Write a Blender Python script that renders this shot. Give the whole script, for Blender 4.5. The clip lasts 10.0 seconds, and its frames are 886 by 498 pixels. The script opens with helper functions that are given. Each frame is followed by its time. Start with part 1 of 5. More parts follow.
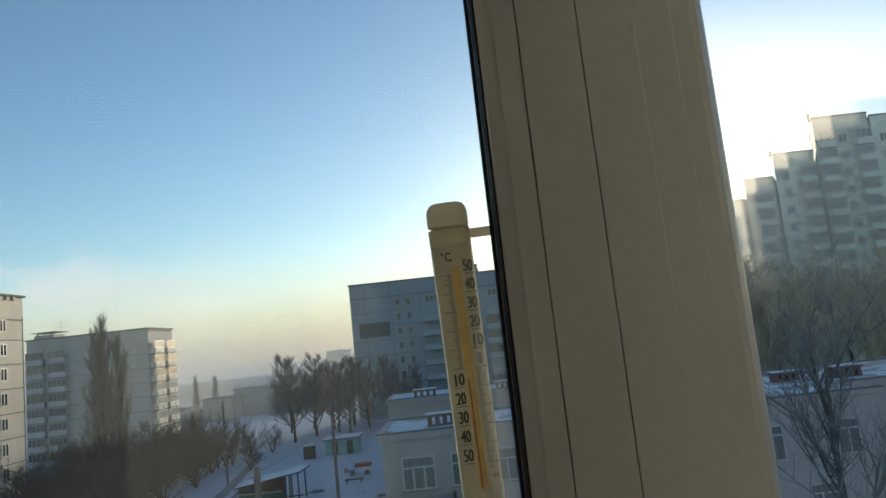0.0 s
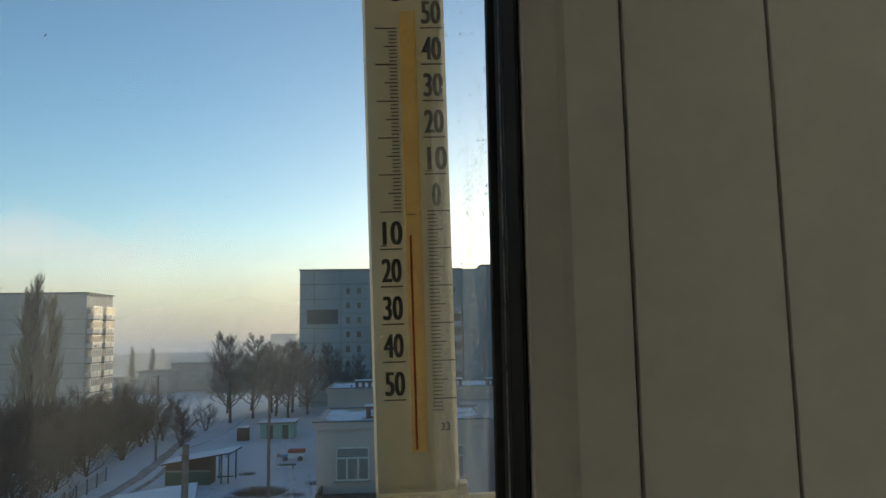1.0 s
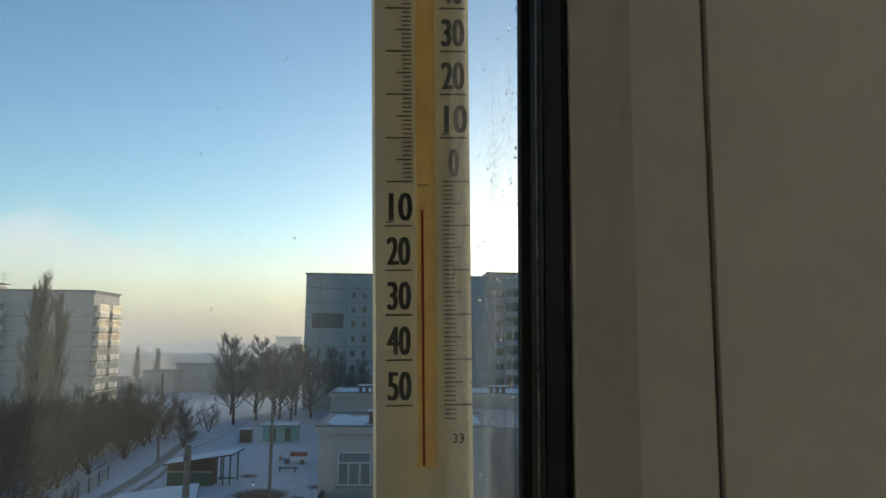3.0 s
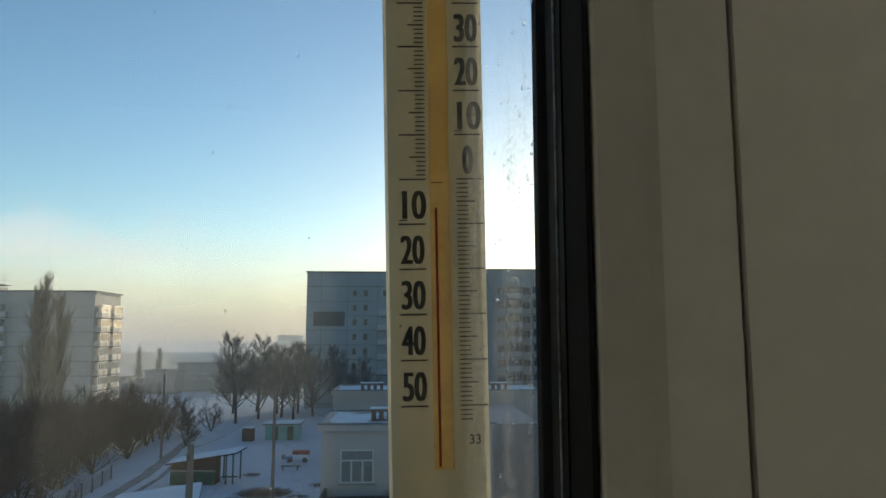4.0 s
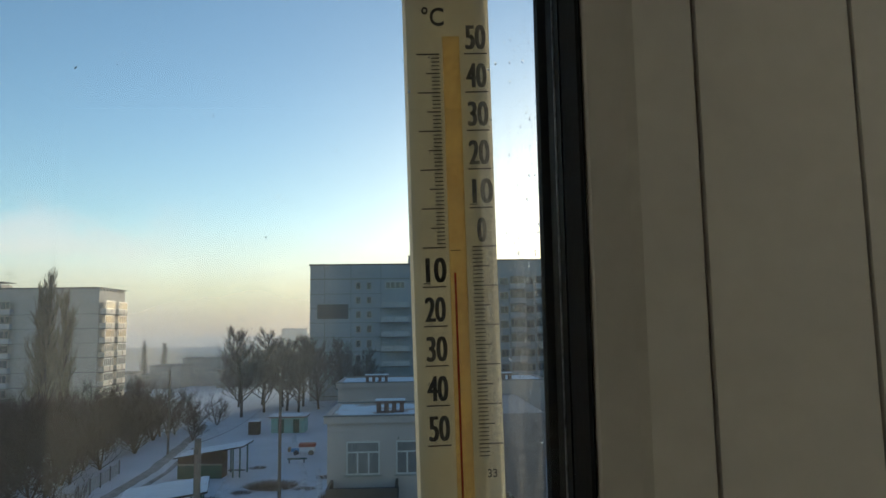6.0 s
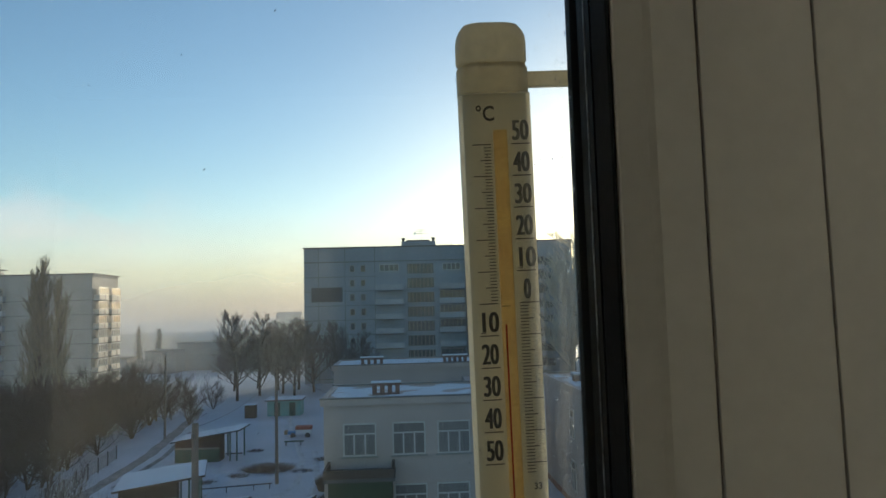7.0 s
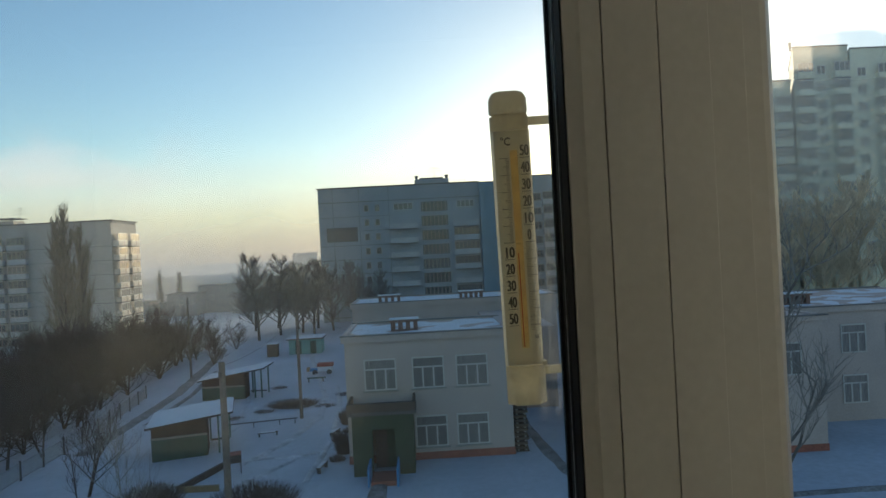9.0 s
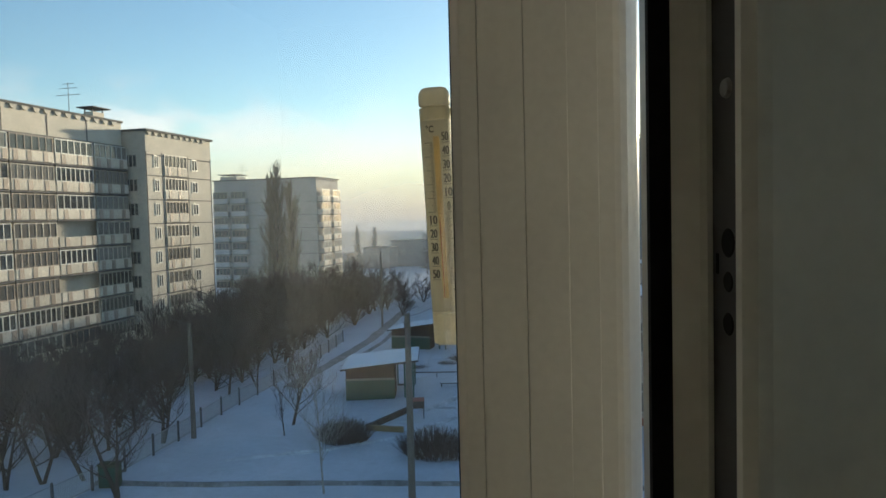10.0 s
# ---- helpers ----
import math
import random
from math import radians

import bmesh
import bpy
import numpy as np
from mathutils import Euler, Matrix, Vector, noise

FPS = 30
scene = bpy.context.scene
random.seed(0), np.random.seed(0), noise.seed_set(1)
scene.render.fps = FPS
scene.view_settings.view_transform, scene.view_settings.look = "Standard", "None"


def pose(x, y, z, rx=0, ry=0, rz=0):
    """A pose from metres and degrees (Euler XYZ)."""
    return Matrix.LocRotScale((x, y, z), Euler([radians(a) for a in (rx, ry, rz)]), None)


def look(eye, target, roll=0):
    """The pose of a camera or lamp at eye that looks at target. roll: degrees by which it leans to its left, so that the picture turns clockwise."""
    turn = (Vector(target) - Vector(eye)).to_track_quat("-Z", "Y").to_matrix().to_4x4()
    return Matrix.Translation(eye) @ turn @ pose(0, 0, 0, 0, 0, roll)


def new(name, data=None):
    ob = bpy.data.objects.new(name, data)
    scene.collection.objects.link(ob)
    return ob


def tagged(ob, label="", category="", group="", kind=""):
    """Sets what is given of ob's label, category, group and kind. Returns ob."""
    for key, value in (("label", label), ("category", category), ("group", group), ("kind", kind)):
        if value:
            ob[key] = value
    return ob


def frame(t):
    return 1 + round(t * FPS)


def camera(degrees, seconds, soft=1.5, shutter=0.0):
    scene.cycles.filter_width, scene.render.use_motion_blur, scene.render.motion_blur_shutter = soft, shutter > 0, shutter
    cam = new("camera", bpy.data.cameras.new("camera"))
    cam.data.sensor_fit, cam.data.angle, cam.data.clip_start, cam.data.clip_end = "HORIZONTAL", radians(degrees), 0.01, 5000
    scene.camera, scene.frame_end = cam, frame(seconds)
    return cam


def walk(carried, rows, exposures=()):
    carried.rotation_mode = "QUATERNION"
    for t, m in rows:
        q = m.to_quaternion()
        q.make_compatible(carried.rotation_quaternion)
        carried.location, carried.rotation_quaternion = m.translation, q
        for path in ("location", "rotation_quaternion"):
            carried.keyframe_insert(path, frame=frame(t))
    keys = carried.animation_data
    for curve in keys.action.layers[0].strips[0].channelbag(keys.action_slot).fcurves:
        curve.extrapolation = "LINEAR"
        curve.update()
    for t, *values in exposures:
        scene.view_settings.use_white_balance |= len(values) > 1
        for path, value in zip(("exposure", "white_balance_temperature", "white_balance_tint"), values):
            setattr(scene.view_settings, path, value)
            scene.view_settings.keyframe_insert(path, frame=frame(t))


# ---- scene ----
cam = camera(65.0, 10.0)
PATH = [
    (0, (-0.0057, -0.344, 13.466), (-0.01, 1.639, 13.7272), -6.18),
    (0.2, (-0.0244, -0.3042, 13.4535), (0.097, 1.68, 13.6749), -6.85),
    (0.5, (-0.0306, -0.2135, 13.4234), (0.1366, 1.77, 13.626), -6.85),
    (0.7, (-0.028, -0.1804, 13.4171), (0.205, 1.795, 13.6284), -2.21),
    (1, (-0.0028, -0.1443, 13.4157), (0.1183, 1.838, 13.6579), -0.85),
    (1.5, (0.001, -0.1158, 13.4106), (0.0413, 1.868, 13.6729), 1.52),
    (2, (-0.0014, -0.1146, 13.4143), (0.0503, 1.868, 13.6807), 1.56),
    (2.5, (-0.0018, -0.1141, 13.4127), (0.0848, 1.868, 13.6773), 1),
    (4, (-0.0064, -0.1103, 13.4133), (0.0935, 1.873, 13.6663), 0.03),
    (4.5, (-0.0058, -0.1114, 13.4146), (0.0895, 1.871, 13.6637), -0.47),
    (5, (-0.0067, -0.1104, 13.4119), (0.0843, 1.873, 13.6607), -0.58),
    (5.5, (-0.0075, -0.1107, 13.4033), (0.0802, 1.874, 13.6446), -0.6),
    (5.7, (-0.0087, -0.1164, 13.4115), (0.0803, 1.868, 13.648), -0.67),
    (6.8, (-0.0287, -0.1812, 13.4513), (0.0791, 1.807, 13.64), -1.39),
    (7, (-0.0328, -0.1788, 13.4482), (0.0782, 1.81, 13.6235), -1.53),
    (7.5, (-0.0304, -0.2049, 13.4589), (0.0754, 1.787, 13.6027), -1.42),
    (8, (-0.0346, -0.2551, 13.4732), (0.0245, 1.74, 13.5908), -2.22),
    (8.5, (-0.0651, -0.3311, 13.4718), (-0.0157, 1.665, 13.5614), -2.74),
    (9, (-0.0607, -0.3827, 13.4489), (0.0031, 1.615, 13.4458), -3),
    (9.3, (-0.0219, -0.4247, 13.4543), (0.0211, 1.574, 13.4221), -1.78),
    (9.5, (0.024, -0.4417, 13.4549), (-0.0189, 1.556, 13.3966), -2.29),
    (9.6, (0.0508, -0.4518, 13.4541), (-0.0857, 1.542, 13.3883), -1.9),
    (9.8, (0.0965, -0.469, 13.4496), (-0.2661, 1.497, 13.3617), -2.02),
    (10, (0.1252, -0.4672, 13.447), (-0.3406, 1.477, 13.3511), -1.44),
]
EXPOSURES = [(0, 0.75, 5850, 6), (0.5, 0.68, 5900, 6), (1, 0.66, 5900, 6), (2.5, 0.74, 5900, 6), (5.5, 0.76, 5950, 6), (7.5, 0.7, 5950, 6), (9, 0.72, 6000, 6), (9.5, 0.95, 6150, 6), (10, 1.08, 6050, 6)]
walk(cam, [(t, look(eye, target, roll)) for t, eye, target, roll in PATH], EXPOSURES)

# ---- light ----
SUN_AZ, SUN_EL = 17.5, 6.05
world = bpy.data.worlds.new("winter_sky")
scene.world = world
world.use_nodes = True
wn, wl = world.node_tree.nodes, world.node_tree.links
sky = wn.new("ShaderNodeTexSky")
sky.sky_type = "NISHITA"
sky.sun_disc = False
sky.sun_elevation = radians(SUN_EL)
sky.sun_rotation = radians(SUN_AZ)
sky.altitude, sky.air_density, sky.dust_density, sky.ozone_density = 100, 1.0, 0.45, 2.0
wn["Background"].inputs["Strength"].default_value = 0.145
wl.new(sky.outputs["Color"], wn["Background"].inputs["Color"])

sun = new("sun", bpy.data.lights.new("sun", "SUN"))
sun.data.energy, sun.data.angle, sun.data.color = 5.0, radians(2.5), (1.0, 0.80, 0.54)
az, el = radians(SUN_AZ), radians(SUN_EL)
sun_way = Vector((math.sin(az) * math.cos(el), math.cos(az) * math.cos(el), math.sin(el)))
sun.matrix_world = look(sun_way * 300 + Vector((0, 0, 13)), (0, 0, 13))

# ---- materials ----


def material(name, color, rough=0.7, metal=0.0, vary=0.12, scale=4.0, fine=40.0, bump=0.0, tint=None, per_object=0.0, translucent=0.0, stretch=(1, 1, 1)):
    """A surface with variation at two scales, and relief."""
    m = bpy.data.materials.new(name)
    m.use_nodes = True
    n, l = m.node_tree.nodes, m.node_tree.links
    b = n["Principled BSDF"]
    b.inputs["Roughness"].default_value, b.inputs["Metallic"].default_value = rough, metal
    co = n.new("ShaderNodeTexCoord")
    mp = n.new("ShaderNodeMapping")
    mp.inputs["Scale"].default_value = stretch
    l.new(co.outputs["Object"], mp.inputs["Vector"])
    big, small = n.new("ShaderNodeTexNoise"), n.new("ShaderNodeTexNoise")
    for node, s in ((big, scale), (small, fine)):
        node.inputs["Scale"].default_value, node.inputs["Detail"].default_value = s, 5
        l.new(mp.outputs["Vector"], node.inputs["Vector"])
    add = n.new("ShaderNodeMath")
    add.operation = "MULTIPLY_ADD"
    add.inputs[1].default_value = 0.5
    l.new(small.outputs["Fac"], add.inputs[0])
    half = n.new("ShaderNodeMath")
    half.operation = "MULTIPLY"
    half.inputs[1].default_value = 0.5
    l.new(big.outputs["Fac"], half.inputs[0])
    l.new(half.outputs[0], add.inputs[2])
    ramp = n.new("ShaderNodeValToRGB")
    low = [c * (1 - 2.2 * vary) for c in color]
    high = [min(1, c * (1 + 1.6 * vary)) for c in (tint or color)]
    ramp.color_ramp.elements[0].position, ramp.color_ramp.elements[1].position = 0.3, 0.7
    ramp.color_ramp.elements[0].color, ramp.color_ramp.elements[1].color = (*low, 1), (*high, 1)
    l.new(add.outputs[0], ramp.inputs["Fac"])
    out = ramp.outputs["Color"]
    if per_object:
        info = n.new("ShaderNodeObjectInfo")
        hsv = n.new("ShaderNodeHueSaturation")
        rng = n.new("ShaderNodeMapRange")
        rng.inputs["To Min"].default_value, rng.inputs["To Max"].default_value = 1 - per_object, 1 + per_object
        l.new(info.outputs["Random"], rng.inputs["Value"])
        l.new(rng.outputs["Result"], hsv.inputs["Value"])
        l.new(out, hsv.inputs["Color"])
        out = hsv.outputs["Color"]
    l.new(out, b.inputs["Base Color"])
    if bump:
        bp = n.new("ShaderNodeBump")
        bp.inputs["Strength"].default_value, bp.inputs["Distance"].default_value = bump, 0.6 / fine
        l.new(add.outputs[0], bp.inputs["Height"])
        l.new(bp.outputs["Normal"], b.inputs["Normal"])
    if translucent:
        tr, mix = n.new("ShaderNodeBsdfTranslucent"), n.new("ShaderNodeMixShader")
        l.new(out, tr.inputs["Color"])
        mix.inputs["Fac"].default_value = translucent
        l.new(b.outputs["BSDF"], mix.inputs[1])
        l.new(tr.outputs["BSDF"], mix.inputs[2])
        l.new(mix.outputs["Shader"], n["Material Output"].inputs["Surface"])
    return m


def glass_material(name, color, rough=0.0, ior=1.45):
    m = bpy.data.materials.new(name)
    m.use_nodes = True
    b = m.node_tree.nodes["Principled BSDF"]
    b.inputs["Base Color"].default_value = (*color, 1)
    b.inputs["Roughness"].default_value, b.inputs["IOR"].default_value = rough, ior
    b.inputs["Transmission Weight"].default_value = 1.0
    return m


M_PVC = material("white_pvc", (0.61, 0.597, 0.55), 0.38, vary=0.035, scale=9, fine=160, bump=0.03)
M_GASKET = material("black_rubber", (0.007, 0.007, 0.0075), 0.65, vary=0.2, scale=30, fine=300, bump=0.1)
M_SPACER = material("dark_spacer_bar", (0.006, 0.006, 0.007), 0.6, 0.0, vary=0.2, scale=20, fine=200)
M_SEALLINE = material("pale_sealant_line", (0.45, 0.45, 0.46), 0.7, vary=0.45, scale=140, fine=700)
M_STEEL = material("zinc_steel", (0.32, 0.31, 0.29), 0.4, 0.9, vary=0.15, scale=30, fine=300)
for dull in (M_GASKET, M_SPACER):
    dull.node_tree.nodes["Principled BSDF"].inputs["Specular IOR Level"].default_value = 0.08
M_GLASS = glass_material("window_glass", (0.97, 0.985, 0.98))


def dusty_glass(name):
    """Clear glass with a thin streaky film of dust that catches the light."""
    m = glass_material(name, (0.97, 0.985, 0.98))
    n, l = m.node_tree.nodes, m.node_tree.links
    film, mix = n.new("ShaderNodeBsdfTranslucent"), n.new("ShaderNodeMixShader")
    film.inputs["Color"].default_value = (0.72, 0.82, 0.95, 1)
    co, mp = n.new("ShaderNodeTexCoord"), n.new("ShaderNodeMapping")
    mp.inputs["Scale"].default_value = (14, 14, 2.5)
    l.new(co.outputs["Object"], mp.inputs["Vector"])
    no, mr = n.new("ShaderNodeTexNoise"), n.new("ShaderNodeMapRange")
    no.inputs["Scale"].default_value, no.inputs["Detail"].default_value = 1.0, 4
    l.new(mp.outputs["Vector"], no.inputs["Vector"])
    mr.inputs["From Min"].default_value, mr.inputs["From Max"].default_value = 0.3, 0.75
    mr.inputs["To Min"].default_value, mr.inputs["To Max"].default_value = 0.004, 0.013
    l.new(no.outputs["Fac"], mr.inputs["Value"])
    l.new(mr.outputs["Result"], mix.inputs["Fac"])
    l.new(n["Principled BSDF"].outputs["BSDF"], mix.inputs[1])
    l.new(film.outputs["BSDF"], mix.inputs[2])
    l.new(mix.outputs["Shader"], n["Material Output"].inputs["Surface"])
    return m


M_DUSTY = dusty_glass("dusty_window_glass")
M_CREAM = material("cream_plastic", (0.90, 0.86, 0.74), 0.42, vary=0.05, scale=40, fine=500, translucent=0.66)
M_CREAM_DARK = material("yellowed_plastic", (0.85, 0.78, 0.60), 0.42, vary=0.08, scale=60, fine=500, bump=0.05, translucent=0.6)
M_PLATE = material("scale_plate", (0.90, 0.855, 0.73), 0.45, vary=0.04, scale=60, fine=700, translucent=0.64)
M_ORANGE = material("orange_backing", (0.97, 0.735, 0.41), 0.4, vary=0.10, scale=80, fine=600, translucent=0.8)
M_RED = material("red_spirit", (0.55, 0.03, 0.02), 0.3, vary=0.05, scale=80, fine=600)
M_INK = material("black_print", (0.07, 0.068, 0.064), 0.6, vary=0.1, scale=300, fine=900)
M_INK_PALE = material("faded_print", (0.25, 0.235, 0.20), 0.6, vary=0.3, scale=300, fine=900)
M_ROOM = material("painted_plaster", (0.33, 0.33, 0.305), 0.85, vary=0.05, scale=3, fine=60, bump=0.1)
# paler than the other walls, to bounce light onto the open sash
M_ROOM_BOUNCE = material("pale_bounce_wall", (0.62, 0.60, 0.54), 0.85, vary=0.05, scale=3, fine=60, bump=0.1)
M_WARM_TULLE = material("light_warming_tulle", (0.92, 0.87, 0.70), 0.9, vary=0.03, scale=9, fine=200, translucent=0.9)
M_BOARDS = material("floor_boards", (0.16, 0.13, 0.10), 0.45, vary=0.2, scale=2, fine=30, stretch=(1, 8, 1))
M_TRODDEN = material("grey_trodden_snow", (0.38, 0.395, 0.43), 0.8, vary=0.25, scale=0.9, fine=7, bump=0.5, tint=(0.50, 0.52, 0.57))
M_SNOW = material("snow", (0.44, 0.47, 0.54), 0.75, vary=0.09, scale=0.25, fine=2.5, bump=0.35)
M_SNOW_ROOF = material("roof_snow", (0.62, 0.65, 0.71), 0.75, vary=0.06, scale=0.6, fine=5, bump=0.4)
M_SLUSH = material("trodden_snow", (0.13, 0.12, 0.115), 0.8, vary=0.3, scale=0.8, fine=6, bump=0.4, tint=(0.21, 0.205, 0.21))
M_PANEL_A = material("weathered_concrete_panel", (0.54, 0.49, 0.415), 0.85, vary=0.12, scale=0.35, fine=4, bump=0.15, per_object=0.06)
M_PANEL_B = material("pale_concrete_panel", (0.34, 0.32, 0.30), 0.85, vary=0.10, scale=0.3, fine=3, bump=0.1, per_object=0.05)
# concrete tinted bluish grey to carry the haze in front of it
M_PANEL_C = material("haze_blued_panel", (0.26, 0.29, 0.32), 0.85, vary=0.12, scale=0.2, fine=2.5, bump=0.1, per_object=0.05)
M_PANEL_D = material("grey_green_panel", (0.68, 0.69, 0.54), 0.85, vary=0.14, scale=0.2, fine=2, bump=0.1, per_object=0.06)
M_PANEL_BLUE = material("blue_painted_panel", (0.15, 0.225, 0.28), 0.8, vary=0.12, scale=0.4, fine=3, bump=0.1)
M_STAIR = material("brown_stair_screen", (0.20, 0.165, 0.14), 0.85, vary=0.15, scale=0.5, fine=4, bump=0.1, per_object=0.1)
# wall under the sun: veiling glare is put into its pale colour
M_PANEL_E = material("glare_pale_panel", (0.74, 0.70, 0.60), 0.85, vary=0.10, scale=0.3, fine=3, bump=0.1)
M_FARWALL = material("far_grey_wall", (0.20, 0.20, 0.21), 0.9, vary=0.15, scale=0.3, fine=3, per_object=0.25)
M_SEAM = material("dark_seam", (0.13, 0.12, 0.12), 0.9, vary=0.2, scale=1, fine=8)
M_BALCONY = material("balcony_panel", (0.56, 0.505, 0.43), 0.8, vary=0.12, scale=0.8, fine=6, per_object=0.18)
# shaded copy of the balcony panel: sunless blue put into its colour
M_BALCONY_SHADE = material("shaded_balcony_panel", (0.34, 0.355, 0.37), 0.8, vary=0.12, scale=0.8, fine=6, per_object=0.12)
M_FRAME = material("white_window_frame", (0.55, 0.54, 0.51), 0.5, vary=0.06, scale=3, fine=20, per_object=0.2)
M_FRAME_BEIGE = material("beige_window_frame", (0.40, 0.36, 0.31), 0.55, vary=0.1, scale=3, fine=20, per_object=0.25)
M_FRAME_KG = material("greyed_window_frame", (0.47, 0.43, 0.40), 0.55, vary=0.1, scale=3, fine=20, per_object=0.15)
M_FRAME_OLD = material("brown_window_frame", (0.28, 0.22, 0.18), 0.6, vary=0.12, scale=3, fine=20, per_object=0.3)
M_PANE = material("dark_window_pane", (0.05, 0.055, 0.06), 0.08, vary=0.3, scale=0.7, fine=4, per_object=0.5)
M_KGPANE = material("curtained_grey_pane", (0.23, 0.20, 0.185), 0.18, vary=0.22, scale=1.6, fine=10, per_object=0.2, stretch=(5, 5, .4))
M_CURTAIN = material("curtained_window_pane", (0.15, 0.14, 0.13), 0.12, vary=0.2, scale=2, fine=12, per_object=0.35, stretch=(4, 4, 0.3))
M_KG = material("whitewashed_brick", (0.44, 0.36, 0.325), 0.85, vary=0.07, scale=0.5, fine=8, bump=0.2)
M_KG_BASE = material("red_brown_plinth", (0.30, 0.11, 0.075), 0.85, vary=0.18, scale=0.8, fine=9, bump=0.2)
M_BRICK = material("red_brick", (0.20, 0.12, 0.095), 0.9, vary=0.25, scale=2, fine=14, bump=0.3)
M_PORCH = material("green_porch_paint", (0.055, 0.075, 0.045), 0.75, vary=0.15, scale=1, fine=10, bump=0.1)
M_DARKWOOD = material("dark_wood", (0.10, 0.075, 0.06), 0.8, vary=0.25, scale=1.5, fine=12, bump=0.2, stretch=(1, 1, 5))
M_TEAL = material("teal_paint", (0.018, 0.078, 0.058), 0.7, vary=0.15, scale=1, fine=9, bump=0.1)
M_SHEDWOOD = material("near_black_boards", (0.026, 0.024, 0.023), 0.85, vary=0.25, scale=1.5, fine=12, bump=0.2, stretch=(1, 1, 5))
M_RIM = material("dark_roof_flashing", (0.13, 0.125, 0.125), 0.6, 0.3, vary=0.15, scale=2, fine=14)
M_TEAL_GREY = material("greyed_teal_board", (0.16, 0.20, 0.19), 0.75, vary=0.15, scale=2, fine=12, bump=0.1)
M_TEAL_LIGHT = material("turquoise_paint", (0.14, 0.36, 0.33), 0.65, vary=0.1, scale=1, fine=9)
M_REDPAINT = material("red_paint", (0.27, 0.035, 0.03), 0.55, vary=0.12, scale=2, fine=12)
M_BLUEPAINT = material("blue_paint", (0.06, 0.22, 0.45), 0.5, vary=0.1, scale=2, fine=12)
M_YELLOWWOOD = material("yellow_painted_board", (0.27, 0.18, 0.085), 0.7, vary=0.15, scale=2, fine=12)
M_POLE = material("pole_concrete", (0.30, 0.28, 0.26), 0.85, vary=0.12, scale=1.5, fine=16, bump=0.15)
M_POLE_DARK = material("weathered_pole", (0.13, 0.11, 0.095), 0.9, vary=0.18, scale=1.5, fine=16, bump=0.2, stretch=(1, 1, .2))
M_BARK = material("bark", (0.06, 0.047, 0.040), 0.9, vary=0.25, scale=2, fine=18, bump=0.4, per_object=0.2)
M_TWIG = material("twigs", (0.078, 0.061, 0.061), 0.9, vary=0.2, scale=1, fine=8, per_object=0.2)
M_BIRCH = material("birch_bark", (0.26, 0.245, 0.23), 0.8, vary=0.3, scale=2, fine=12, stretch=(1, 1, 4))
M_POPLAR = material("poplar_twigs", (0.17, 0.14, 0.10), 0.9, vary=0.2, scale=1, fine=8)
M_METAL = material("dark_metal", (0.06, 0.06, 0.065), 0.6, 0.4, vary=0.2, scale=3, fine=20)
M_TAR = material("roofing_felt", (0.10, 0.095, 0.09), 0.9, vary=0.2, scale=1, fine=8, bump=0.2)
M_FENCE = material("grey_fence_wire", (0.30, 0.32, 0.33), 0.7, 0.2, vary=0.15, scale=1, fine=9)

# weathered wood and bark have hardly any sheen
for dry in (M_SHEDWOOD, M_DARKWOOD, M_TEAL, M_BARK, M_TWIG, M_PORCH):
    dry.node_tree.nodes["Principled BSDF"].inputs["Specular IOR Level"].default_value = 0.12

# ---- mesh helpers ----


def empty(name, m=None):
    ob = new(name)
    ob.matrix_world = m or Matrix()
    return ob


def mesh_of(bm, name, *mats):
    bmesh.ops.recalc_face_normals(bm, faces=bm.faces)
    me = bpy.data.meshes.new(name)
    bm.to_mesh(me)
    bm.free()
    for m in mats:
        me.materials.append(m)
    return me


def part(name, bm, mat, parent, label="", m=None):
    """Links a bmesh (or a ready mesh) as one mesh object under parent."""
    me = bm if isinstance(bm, bpy.types.Mesh) else mesh_of(bm, name, mat)
    ob = new(name, me)
    if parent is not None:
        ob.parent = parent
    if m is not None:
        ob.matrix_basis = m
    if label:
        ob["label"] = label
    return ob


def box(x0, x1, y0, y1, z0, z1, bm=None, bevel=0.0):
    mine = bmesh.new()
    bmesh.ops.create_cube(mine, size=1, matrix=Matrix.Translation(((x0 + x1) / 2, (y0 + y1) / 2, (z0 + z1) / 2)) @ Matrix.Diagonal((abs(x1 - x0), abs(y1 - y0), abs(z1 - z0), 1)))
    if bevel:
        bmesh.ops.bevel(mine, geom=list(mine.edges), offset=bevel, segments=2, affect="EDGES", profile=0.5)
    if bm is None:
        return mine
    return join(bm, mine)


